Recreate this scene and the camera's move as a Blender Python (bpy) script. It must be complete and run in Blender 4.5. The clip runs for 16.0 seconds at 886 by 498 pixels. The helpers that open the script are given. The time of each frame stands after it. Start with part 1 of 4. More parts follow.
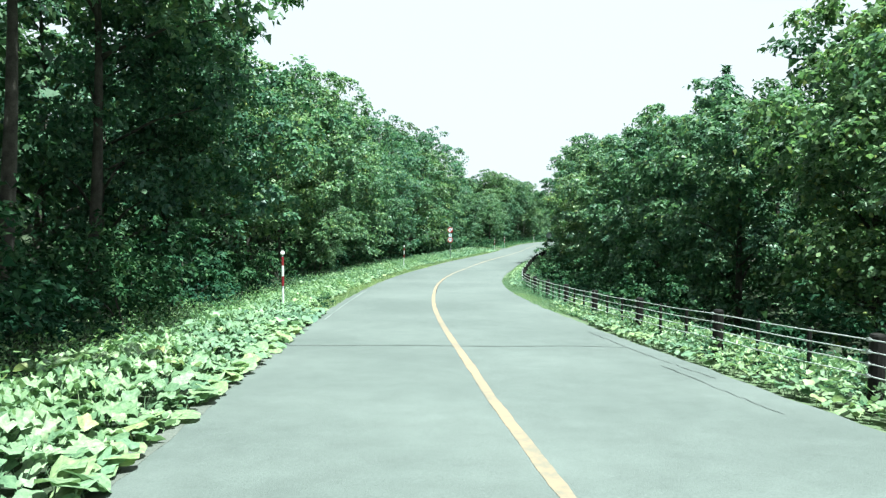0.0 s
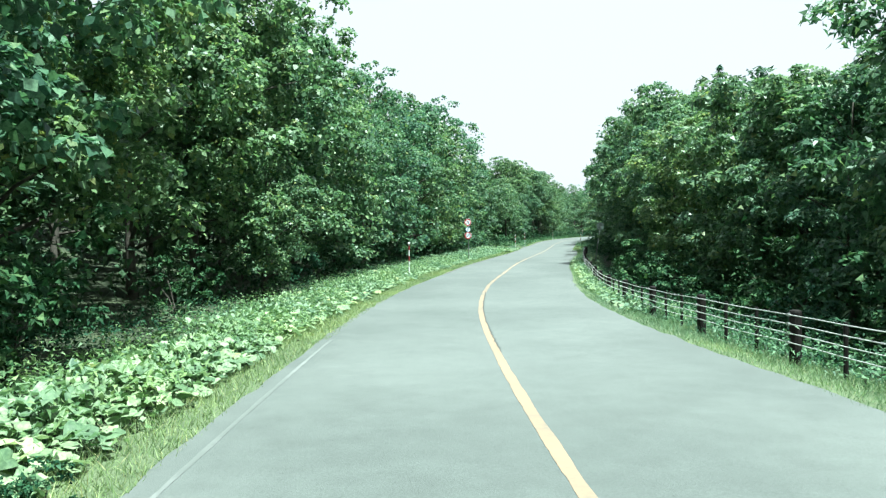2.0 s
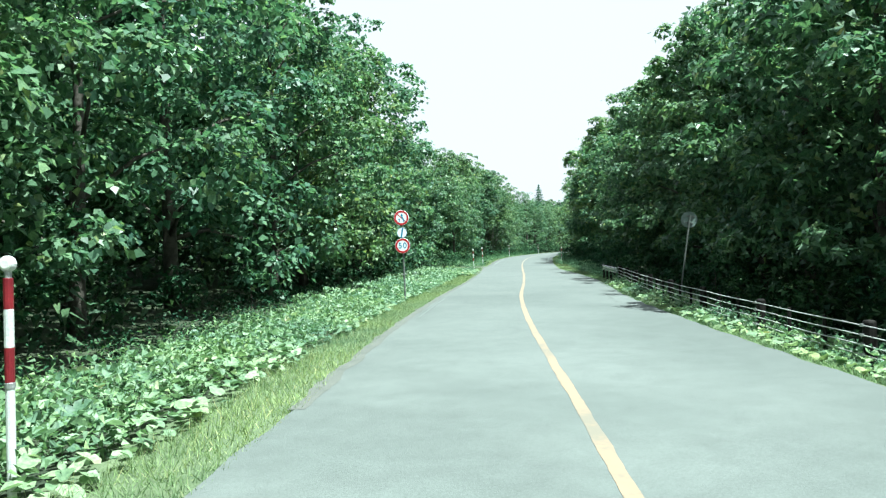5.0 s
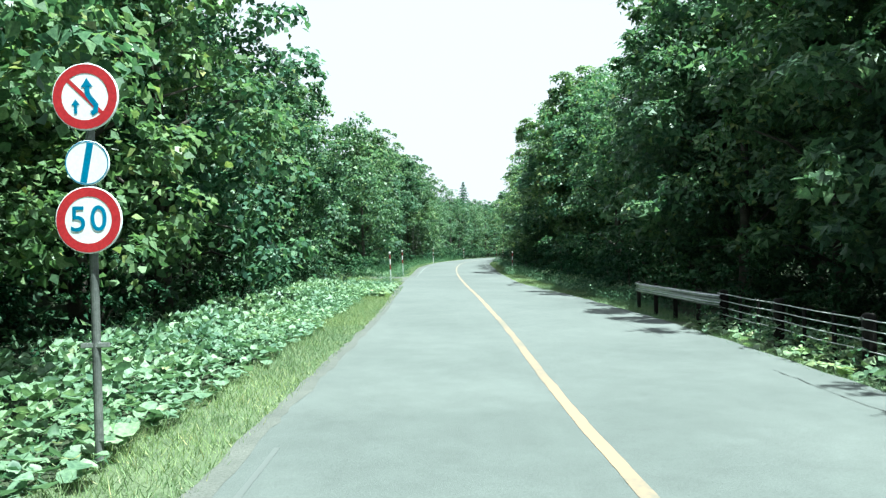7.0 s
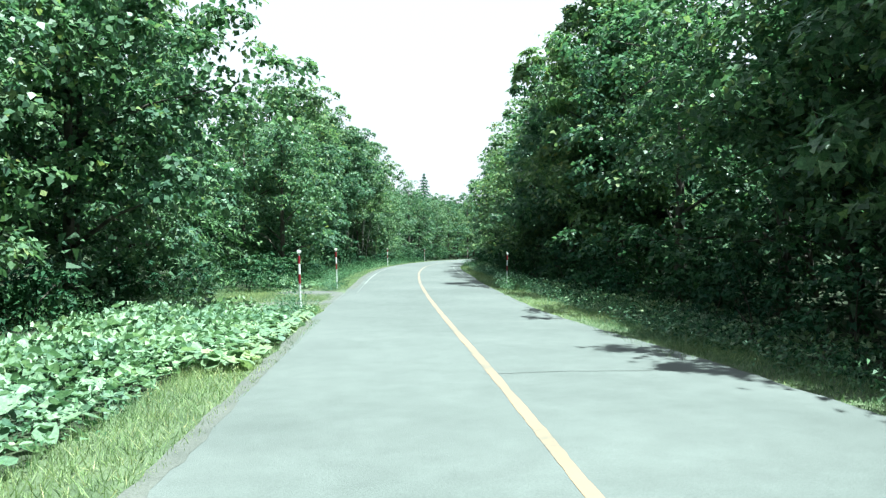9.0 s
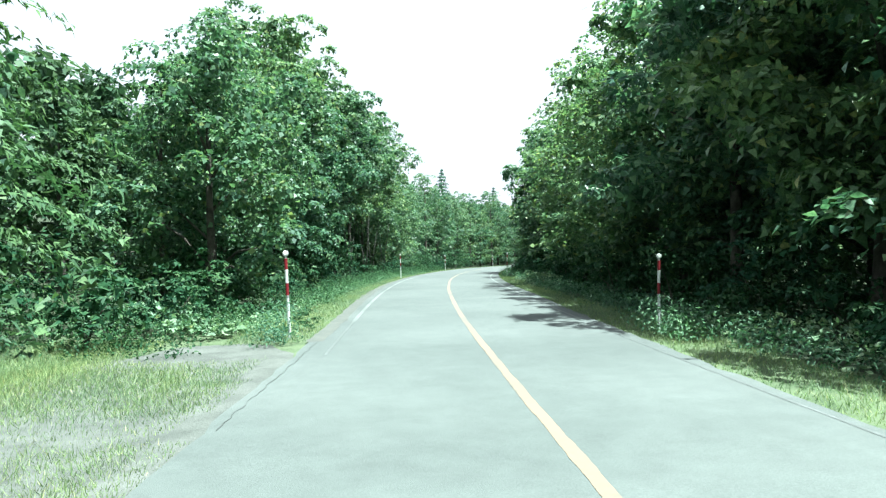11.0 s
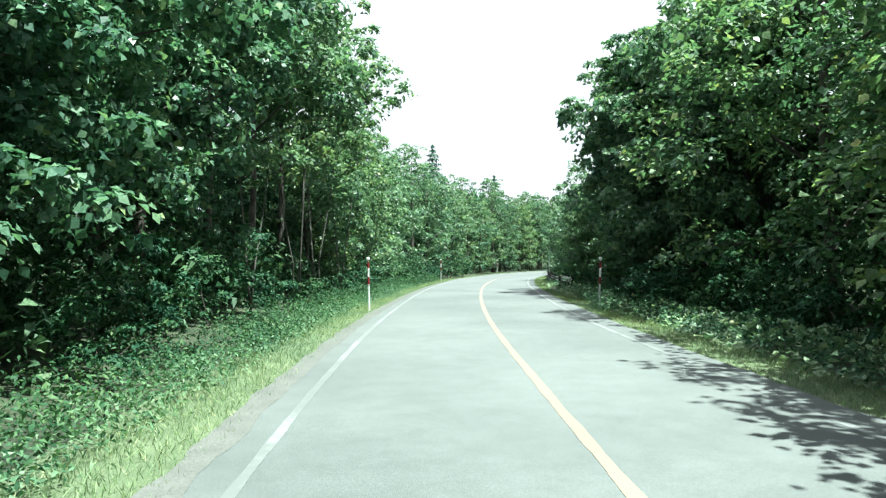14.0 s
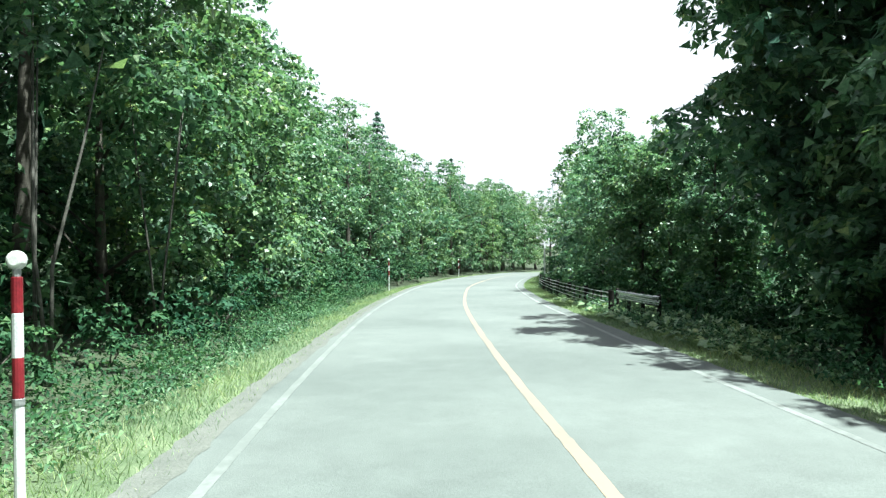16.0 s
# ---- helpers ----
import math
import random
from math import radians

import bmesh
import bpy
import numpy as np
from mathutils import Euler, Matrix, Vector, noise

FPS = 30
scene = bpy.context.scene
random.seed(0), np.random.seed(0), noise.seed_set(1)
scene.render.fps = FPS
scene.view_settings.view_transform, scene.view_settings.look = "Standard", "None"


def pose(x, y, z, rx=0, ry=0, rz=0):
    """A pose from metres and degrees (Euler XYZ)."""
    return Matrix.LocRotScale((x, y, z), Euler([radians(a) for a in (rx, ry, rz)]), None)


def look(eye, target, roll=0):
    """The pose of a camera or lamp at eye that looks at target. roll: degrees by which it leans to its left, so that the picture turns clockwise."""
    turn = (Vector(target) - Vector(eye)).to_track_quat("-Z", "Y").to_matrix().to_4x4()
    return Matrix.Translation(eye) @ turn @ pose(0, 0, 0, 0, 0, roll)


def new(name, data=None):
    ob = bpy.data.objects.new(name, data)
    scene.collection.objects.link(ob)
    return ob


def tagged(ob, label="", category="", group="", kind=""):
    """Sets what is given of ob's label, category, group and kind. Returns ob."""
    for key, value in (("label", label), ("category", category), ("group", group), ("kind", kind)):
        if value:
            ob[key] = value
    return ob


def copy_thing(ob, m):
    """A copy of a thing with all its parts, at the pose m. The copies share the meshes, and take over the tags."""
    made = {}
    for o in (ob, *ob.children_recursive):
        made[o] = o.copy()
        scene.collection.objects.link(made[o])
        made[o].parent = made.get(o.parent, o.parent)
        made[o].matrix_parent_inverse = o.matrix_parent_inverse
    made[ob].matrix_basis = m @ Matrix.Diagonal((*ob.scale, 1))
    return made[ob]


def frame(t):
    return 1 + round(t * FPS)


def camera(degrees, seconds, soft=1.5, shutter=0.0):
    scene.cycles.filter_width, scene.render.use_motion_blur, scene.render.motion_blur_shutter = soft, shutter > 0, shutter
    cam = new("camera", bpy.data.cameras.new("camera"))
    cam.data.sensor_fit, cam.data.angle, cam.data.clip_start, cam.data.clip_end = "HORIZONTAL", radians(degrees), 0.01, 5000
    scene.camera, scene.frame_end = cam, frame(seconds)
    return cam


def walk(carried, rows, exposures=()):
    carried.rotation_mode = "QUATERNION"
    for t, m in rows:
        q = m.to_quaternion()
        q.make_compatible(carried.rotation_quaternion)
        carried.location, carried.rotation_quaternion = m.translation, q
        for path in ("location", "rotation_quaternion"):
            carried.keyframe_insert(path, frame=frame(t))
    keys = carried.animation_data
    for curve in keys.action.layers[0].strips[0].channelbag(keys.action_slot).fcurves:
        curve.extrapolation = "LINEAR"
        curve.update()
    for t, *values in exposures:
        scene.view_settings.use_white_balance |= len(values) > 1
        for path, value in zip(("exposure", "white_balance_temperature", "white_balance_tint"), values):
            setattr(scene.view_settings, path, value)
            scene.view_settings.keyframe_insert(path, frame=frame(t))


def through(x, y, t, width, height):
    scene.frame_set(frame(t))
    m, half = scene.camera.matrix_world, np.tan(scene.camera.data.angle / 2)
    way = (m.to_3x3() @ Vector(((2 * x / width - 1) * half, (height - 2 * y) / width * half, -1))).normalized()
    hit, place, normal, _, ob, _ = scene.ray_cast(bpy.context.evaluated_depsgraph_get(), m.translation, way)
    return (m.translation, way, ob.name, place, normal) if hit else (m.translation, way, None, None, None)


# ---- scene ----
# ---------------- camera and its walk ----------------
cam = camera(63.0, 16.0, soft=1.3)
# seconds, x, y, z, yaw, pitch, roll
ROWS = [
    (0.00, 0.00, 0.00, 1.70, -0.00, -1.46, -0.73),
    (0.50, -0.33, 4.62, 1.51, 1.35, -1.38, -0.42),
    (1.00, -0.67, 9.62, 1.33, 1.71, -1.20, -0.10),
    (1.50, -0.96, 14.47, 1.16, 1.00, -1.15, 0.31),
    (2.00, -1.27, 19.52, 0.98, 0.02, -1.32, 0.74),
    (2.50, -1.38, 24.06, 0.83, -0.68, -1.00, 0.99),
    (3.00, -1.45, 28.90, 0.72, -1.36, -0.51, 2.03),
    (3.50, -1.49, 33.61, 0.61, -2.25, -0.21, 1.60),
    (3.70, -1.50, 35.90, 0.57, -2.78, -0.24, 1.30),
    (4.20, -1.28, 41.47, 0.48, -3.71, -0.05, 1.15),
    (4.75, -0.61, 48.44, 0.43, -4.72, 0.13, 1.49),
    (5.30, 0.24, 55.47, 0.40, -5.97, 0.26, 1.85),
    (5.80, 0.94, 61.21, 0.39, -7.53, 0.32, 1.73),
    (6.00, 1.17, 63.32, 0.38, -8.25, 0.36, 1.53),
    (6.50, 1.79, 68.50, 0.36, -10.10, 0.35, 1.06),
    (7.00, 2.56, 73.32, 0.33, -12.00, 0.44, 0.92),
    (7.50, 3.51, 78.29, 0.31, -13.76, 1.10, 0.09),
    (8.00, 4.59, 83.05, 0.34, -14.82, 0.77, -0.09),
    (8.20, 5.02, 84.91, 0.35, -15.17, 0.59, 0.21),
    (8.70, 6.03, 89.47, 0.36, -15.55, 0.44, 0.26),
    (9.25, 7.02, 94.26, 0.37, -15.01, 0.61, 0.31),
    (9.80, 7.98, 99.06, 0.37, -14.25, 0.89, 0.43),
    (10.30, 8.88, 103.64, 0.37, -14.01, 1.04, 0.67),
    (10.50, 9.22, 105.39, 0.38, -14.12, 1.31, 0.81),
    (11.00, 10.21, 110.29, 0.38, -14.26, 1.08, 1.13),
    (11.50, 11.17, 115.07, 0.40, -14.24, 1.30, 1.15),
    (12.00, 12.08, 119.93, 0.49, -14.25, 1.19, 0.66),
    (12.50, 13.01, 124.72, 0.58, -14.25, 1.20, 0.31),
    (13.00, 13.99, 129.55, 0.66, -14.70, 0.93, 0.43),
    (13.50, 15.07, 134.38, 0.72, -15.27, 1.48, 0.24),
    (14.00, 16.29, 139.61, 0.84, -15.85, 1.22, 0.42),
    (14.50, 17.45, 144.56, 0.85, -16.97, 1.19, 0.37),
    (15.00, 18.75, 149.58, 0.90, -18.38, 1.26, 0.49),
    (15.50, 20.21, 154.61, 0.95, -19.43, 1.14, 0.82),
    (16.00, 21.81, 159.83, 1.02, -20.17, 1.12, 0.47),
]
walk(cam, [(t, pose(x, y, z, 90 + pitch, roll, yaw)) for t, x, y, z, yaw, pitch, roll in ROWS],
     exposures=[(0.0, 1.88, 5700, -11), (4.0, 1.90, 5650, -9), (8.0, 1.95, 5600, -9), (11.0, 2.10, 5600, -8), (13.0, 2.14, 5750, -6), (16.0, 2.14, 5850, -5)])

# ---------------- sky and sun ----------------
SUN_AZ, SUN_EL = 136.0, 69.5            # degrees clockwise from +y, degrees above the horizon
world = bpy.data.worlds.new("sky")
scene.world = world
world.use_nodes = True
wn, wl = world.node_tree.nodes, world.node_tree.links
wn.clear()
w_out, w_bg, w_sky = wn.new("ShaderNodeOutputWorld"), wn.new("ShaderNodeBackground"), wn.new("ShaderNodeTexSky")
w_sky.sky_type, w_sky.sun_disc = "NISHITA", False
w_sky.sun_elevation, w_sky.sun_rotation = radians(SUN_EL), radians(SUN_AZ)
w_sky.dust_density, w_sky.air_density = 4.0, 1.0
w_haze = wn.new("ShaderNodeMix")       # thin bright summer haze over the blue
w_haze.data_type = "RGBA"
w_haze.inputs[0].default_value = 0.85
w_haze.inputs[7].default_value = (12.6, 11.7, 12.3, 1)
wl.new(w_sky.outputs[0], w_haze.inputs[6])
wl.new(w_haze.outputs[2], w_bg.inputs[0])
wl.new(w_bg.outputs[0], w_out.inputs[0])
w_bg.inputs[1].default_value = 0.0272

sun = new("sun", bpy.data.lights.new("sun", "SUN"))
sun.data.energy, sun.data.angle, sun.data.color = 5.0, radians(0.6), (1.0, 0.96, 0.88)
_az, _el = radians(SUN_AZ), radians(SUN_EL)
sun.matrix_world = look((0, 0, 0), (-math.sin(_az) * math.cos(_el), -math.cos(_az) * math.cos(_el), -math.sin(_el)))

# ---------------- materials ----------------


def material(name, rough=0.8, metal=0.0, spec=0.4):
    m = bpy.data.materials.new(name)
    m.use_nodes = True
    b = m.node_tree.nodes["Principled BSDF"]
    b.inputs["Roughness"].default_value, b.inputs["Metallic"].default_value = rough, metal
    b.inputs["Specular IOR Level"].default_value = spec
    return m, m.node_tree.nodes, m.node_tree.links, b


def node(nt, kind, **inputs):
    n = nt.new(kind)
    for k, v in inputs.items():
        n.inputs[k.replace("_", " ")].default_value = v
    return n


def ramp(nt, stops):
    r = nt.new("ShaderNodeValToRGB")
    r.color_ramp.elements[0].position, r.color_ramp.elements[0].color = stops[0][0], (*stops[0][1], 1)
    r.color_ramp.elements[1].position, r.color_ramp.elements[1].color = stops[-1][0], (*stops[-1][1], 1)
    for p, c in stops[1:-1]:
        r.color_ramp.elements.new(p).color = (*c, 1)
    return r


def mix(nt, ln, fac, a, b, blend="MIX"):
    x = nt.new("ShaderNodeMix")
    x.data_type, x.blend_type = "RGBA", blend
    for sock, v in ((x.inputs[0], fac), (x.inputs[6], a), (x.inputs[7], b)):
        if isinstance(v, bpy.types.NodeSocket):
            ln.new(v, sock)
        else:
            sock.default_value = v if isinstance(v, (int, float)) else (*v, 1)
    return x.outputs[2]


def worn(name, lo, hi, scale, fine, rough=0.85, bump=0.3, spec=0.3, metal=0.0, depth=0.02):
    """Two scales of noise between two colours, with bump."""
    m, nt, ln, b = material(name, rough, metal, spec)
    geo = nt.new("ShaderNodeNewGeometry")
    n1 = node(nt, "ShaderNodeTexNoise", Scale=scale, Detail=6.0, Roughness=0.6)
    n2 = node(nt, "ShaderNodeTexNoise", Scale=fine, Detail=3.0, Roughness=0.6)
    for n in (n1, n2):
        ln.new(geo.outputs["Position"], n.inputs["Vector"])
    r = ramp(nt, [(0.3, lo), (0.7, hi)])
    ln.new(n1.outputs[0], r.inputs[0])
    c = mix(nt, ln, 0.5, r.outputs[0], n2.outputs[0], "OVERLAY")
    ln.new(c, b.inputs["Base Color"])
    bp = node(nt, "ShaderNodeBump", Strength=bump, Distance=depth)
    ln.new(n2.outputs[0], bp.inputs["Height"])
    ln.new(bp.outputs[0], b.inputs["Normal"])
    return m


def leafy(name, stops, through=0.35, rough=0.55, spec=0.2):
    """Leaf: its colour varies from leaf to leaf and from plant to plant, and light passes through it."""
    m, nt, ln, b = material(name, rough, 0.0, spec)
    geo, info = nt.new("ShaderNodeNewGeometry"), nt.new("ShaderNodeObjectInfo")
    r = ramp(nt, stops)
    ln.new(geo.outputs["Random Per Island"], r.inputs[0])
    big = node(nt, "ShaderNodeTexNoise", Scale=0.35, Detail=3.0, Roughness=0.65)
    ln.new(geo.outputs["Position"], big.inputs["Vector"])
    tone = ramp(nt, [(0.3, (0.72, 0.8, 0.85)), (0.7, (1.2, 1.15, 0.9))])
    ln.new(big.outputs[0], tone.inputs[0])
    c = mix(nt, ln, 1.0, r.outputs[0], tone.outputs[0], "MULTIPLY")
    own = ramp(nt, [(0.0, (0.80, 0.90, 0.96)), (0.6, (1.04, 1.02, 0.96)), (1.0, (1.22, 1.12, 0.90))])
    ln.new(info.outputs["Random"], own.inputs[0])
    c = mix(nt, ln, 1.0, c, own.outputs[0], "MULTIPLY")
    vein = node(nt, "ShaderNodeTexNoise", Scale=22.0, Detail=3.0, Roughness=0.6)
    ln.new(geo.outputs["Position"], vein.inputs["Vector"])
    mottle = ramp(nt, [(0.32, (0.62, 0.68, 0.66)), (0.68, (1.35, 1.3, 1.25))])
    ln.new(vein.outputs[0], mottle.inputs[0])
    c = mix(nt, ln, 1.0, c, mottle.outputs[0], "MULTIPLY")
    ln.new(c, b.inputs["Base Color"])
    tr = nt.new("ShaderNodeBsdfTranslucent")
    tc = mix(nt, ln, 1.0, c, (1.18, 1.36, 0.92), "MULTIPLY")
    ln.new(tc, tr.inputs[0])
    ms = nt.new("ShaderNodeMixShader")
    ms.inputs[0].default_value = through
    ln.new(b.outputs[0], ms.inputs[1])
    ln.new(tr.outputs[0], ms.inputs[2])
    ln.new(ms.outputs[0], nt["Material Output"].inputs[0])
    return m


M_BARK = worn("bark", (0.026, 0.024, 0.020), (0.095, 0.086, 0.072), 3.0, 28.0, 0.95, 0.8)
M_PALE_BARK = worn("pale_bark", (0.04, 0.039, 0.034), (0.10, 0.097, 0.085), 4.0, 22.0, 0.9, 0.6)
M_LEAF = leafy("leaf", [(0.0, (0.047, 0.092, 0.064)), (0.5, (0.096, 0.168, 0.113)), (0.92, (0.150, 0.228, 0.142)), (1.0, (0.21, 0.245, 0.115))], 0.38, 0.40, 0.26)
# Darker version of the tree leaf: the forest's inner shade is put into the colour.
M_SHADED_LEAF = leafy("shaded_leaf", [(0.0, (0.028, 0.056, 0.042)), (0.6, (0.060, 0.108, 0.072)), (1.0, (0.095, 0.150, 0.094))], 0.2, 0.5, 0.1)
M_NEEDLE = leafy("needle", [(0.0, (0.024, 0.065, 0.044)), (1.0, (0.060, 0.129, 0.072))], 0.12, 0.55)
M_LARCH = leafy("larch_needle", [(0.0, (0.055, 0.105, 0.055)), (1.0, (0.13, 0.20, 0.10))], 0.3, 0.5, 0.2)
# Green of low plants, darkened to carry the shade under the trees.
M_SHADED_SHRUB = leafy("shaded_shrub_leaf", [(0.0, (0.014, 0.041, 0.025)), (0.6, (0.032, 0.079, 0.046)), (1.0, (0.066, 0.116, 0.067))], 0.2, 0.55, 0.08)
M_BUTTERBUR = leafy("butterbur_leaf", [(0.0, (0.09, 0.145, 0.095)), (0.45, (0.165, 0.23, 0.155)), (0.85, (0.25, 0.315, 0.22)), (0.98, (0.31, 0.365, 0.27)), (1.0, (0.30, 0.29, 0.16))], 0.28, 0.5, 0.25)
M_GRASS = leafy("grass_blade", [(0.0, (0.10, 0.155, 0.085)), (0.5, (0.165, 0.23, 0.135)), (0.88, (0.24, 0.30, 0.19)), (1.0, (0.34, 0.33, 0.22))], 0.3, 0.5)
M_WEED = leafy("verge_weed_leaf", [(0.0, (0.05, 0.105, 0.062)), (0.6, (0.10, 0.175, 0.105)), (1.0, (0.17, 0.25, 0.16))], 0.3, 0.5, 0.2)
M_STALK = worn("leaf_stalk", (0.07, 0.11, 0.03), (0.13, 0.17, 0.06), 5.0, 30.0, 0.6, 0.1)
M_SOIL = worn("forest_soil", (0.016, 0.024, 0.014), (0.048, 0.062, 0.032), 0.8, 9.0, 0.95, 0.8, depth=0.06)
M_THATCH = worn("grass_thatch", (0.055, 0.080, 0.040), (0.115, 0.145, 0.080), 1.6, 26.0, 0.95, 0.7, depth=0.04)
M_GRAVEL = worn("gravel", (0.062, 0.067, 0.061), (0.125, 0.130, 0.120), 1.4, 30.0, 0.95, 0.8)


def asphalt(name, lo, hi):
    m, nt, ln, b = material(name, 0.78, 0.0, 0.35)
    geo = nt.new("ShaderNodeNewGeometry")
    n1 = node(nt, "ShaderNodeTexNoise", Scale=0.22, Detail=5.0, Roughness=0.55)
    n2 = node(nt, "ShaderNodeTexNoise", Scale=55.0, Detail=3.0, Roughness=0.7)
    n3 = node(nt, "ShaderNodeTexNoise", Scale=2.3, Detail=6.0, Roughness=0.65)
    v = node(nt, "ShaderNodeTexVoronoi", Scale=90.0)
    for n in (n1, n2, n3, v):
        ln.new(geo.outputs["Position"], n.inputs["Vector"])
    r = ramp(nt, [(0.35, lo), (0.65, hi)])
    ln.new(n1.outputs[0], r.inputs[0])
    c = mix(nt, ln, 0.25, r.outputs[0], n3.outputs[0], "OVERLAY")
    c = mix(nt, ln, 0.45, c, n2.outputs[0], "OVERLAY")
    ln.new(c, b.inputs["Base Color"])
    bp = node(nt, "ShaderNodeBump", Strength=0.5, Distance=0.006)
    ln.new(v.outputs["Distance"], bp.inputs["Height"])
    ln.new(bp.outputs[0], b.inputs["Normal"])
    return m


M_ASPHALT = asphalt("asphalt", (0.077, 0.088, 0.084), (0.103, 0.115, 0.110))
M_DUST = worn("road_dust", (0.076, 0.081, 0.074), (0.106, 0.110, 0.099), 2.2, 34.0, 0.95, 0.6)
M_TAR = worn("tar", (0.03, 0.035, 0.034), (0.07, 0.075, 0.072), 3.0, 40.0, 0.7, 0.2)


def road_paint(name, colour, under, keep):
    """Traffic paint rubbed through to the asphalt in places."""
    m, nt, ln, b = material(name, 0.6, 0.0, 0.4)
    geo = nt.new("ShaderNodeNewGeometry")
    n1 = node(nt, "ShaderNodeTexNoise", Scale=7.0, Detail=8.0, Roughness=0.75)
    n2 = node(nt, "ShaderNodeTexNoise", Scale=0.6, Detail=2.0)
    for n in (n1, n2):
        ln.new(geo.outputs["Position"], n.inputs["Vector"])
    r = ramp(nt, [(keep - 0.08, (0, 0, 0)), (keep + 0.08, (1, 1, 1))])
    s = nt.new("ShaderNodeMath")
    s.operation = "MULTIPLY_ADD"
    s.inputs[1].default_value, s.inputs[2].default_value = 0.5, 0.0
    ln.new(n2.outputs[0], s.inputs[0])
    a = nt.new("ShaderNodeMath")
    a.operation = "MULTIPLY_ADD"
    a.inputs[1].default_value = 0.5
    ln.new(n1.outputs[0], a.inputs[0])
    ln.new(s.outputs[0], a.inputs[2])
    ln.new(a.outputs[0], r.inputs[0])
    ln.new(mix(nt, ln, r.outputs[0], under, colour), b.inputs["Base Color"])
    return m


M_YELLOW = road_paint("yellow_paint", (0.245, 0.172, 0.112), (0.14, 0.126, 0.10), 0.485)
M_PALE_YELLOW = road_paint("faded_yellow_paint", (0.205, 0.160, 0.115), (0.13, 0.122, 0.103), 0.49)
M_WHITE_LINE = road_paint("white_line_paint", (0.17, 0.18, 0.176), (0.105, 0.116, 0.111), 0.53)
M_FAINT_LINE = road_paint("faint_line_paint", (0.17, 0.18, 0.18), (0.094, 0.103, 0.10), 0.60)
M_WHITE = worn("white_enamel", (0.42, 0.44, 0.43), (0.60, 0.62, 0.61), 6.0, 60.0, 0.45, 0.05)
M_RED = worn("red_enamel", (0.12, 0.010, 0.016), (0.18, 0.016, 0.022), 6.0, 60.0, 0.4, 0.05)
M_SIGN_RED = worn("sign_red", (0.36, 0.02, 0.03), (0.42, 0.03, 0.035), 4.0, 40.0, 0.4, 0.02)
M_SIGN_WHITE = worn("sign_white", (0.70, 0.75, 0.78), (0.78, 0.82, 0.84), 4.0, 40.0, 0.4, 0.02)
M_SIGN_BACK = worn("sign_back_paint", (0.14, 0.19, 0.17), (0.22, 0.27, 0.25), 4.0, 40.0, 0.5, 0.05)
M_SIGN_BLUE = worn("sign_blue", (0.012, 0.15, 0.27), (0.02, 0.18, 0.33), 4.0, 40.0, 0.4, 0.02)
M_DULL = worn("dull_grey_steel", (0.08, 0.09, 0.085), (0.16, 0.17, 0.16), 5.0, 45.0, 0.6, 0.1, 0.4, 0.3)
M_GALV = worn("galvanised_steel", (0.30, 0.31, 0.31), (0.48, 0.49, 0.49), 5.0, 45.0, 0.45, 0.1, 0.5, 0.7)
M_BEAM = worn("weathered_beam", (0.20, 0.21, 0.22), (0.34, 0.35, 0.36), 4.0, 40.0, 0.27, 0.08, 0.5, 0.95)
M_POST_BROWN = worn("dark_brown_paint", (0.006, 0.0055, 0.0055), (0.015, 0.013, 0.012), 5.0, 40.0, 0.65, 0.1, 0.15)
M_CABLE = worn("steel_cable", (0.45, 0.46, 0.46), (0.62, 0.63, 0.63), 8.0, 90.0, 0.45, 0.1, 0.5, 0.3)
M_REFLECTOR = worn("reflector_lens", (0.62, 0.64, 0.60), (0.78, 0.80, 0.76), 20.0, 120.0, 0.2, 0.1, 0.6)

# ---------------- the line of the road ----------------
# centre of the road every ten metres, from thirty metres behind the start
CENTRE = [
    (3.41, -29.83, -0.07), (2.71, -19.86, -0.07), (2.02, -9.88, -0.07), (1.32, 0.09, -0.13), (0.64, 10.07, -0.45),
    (0.03, 20.05, -0.8), (-0.24, 30.05, -1.07), (-0.13, 40.04, -1.26), (0.69, 50.01, -1.34), (2.13, 59.9, -1.38),
    (3.64, 69.79, -1.42), (5.44, 79.62, -1.44), (7.55, 89.4, -1.41), (9.56, 99.19, -1.4), (11.5, 109.0, -1.38),
    (13.45, 118.81, -1.29), (15.45, 128.61, -1.12), (17.67, 138.36, -0.97), (20.07, 148.07, -0.87), (22.76, 157.7, -0.78),
    (25.75, 167.24, -0.72), (28.96, 176.71, -0.68), (32.38, 186.11, -0.64), (36.13, 195.38, -0.6), (40.14, 204.54, -0.56), (44.72, 213.43, -0.52), (49.58, 222.17, -0.48), (54.77, 230.72, -0.44), (60.47, 238.93, -0.40), (66.87, 246.62, -0.36), (74.10, 253.53, -0.32), (82.21, 259.37, -0.28),
]
CV = [Vector(c) for c in CENTRE]


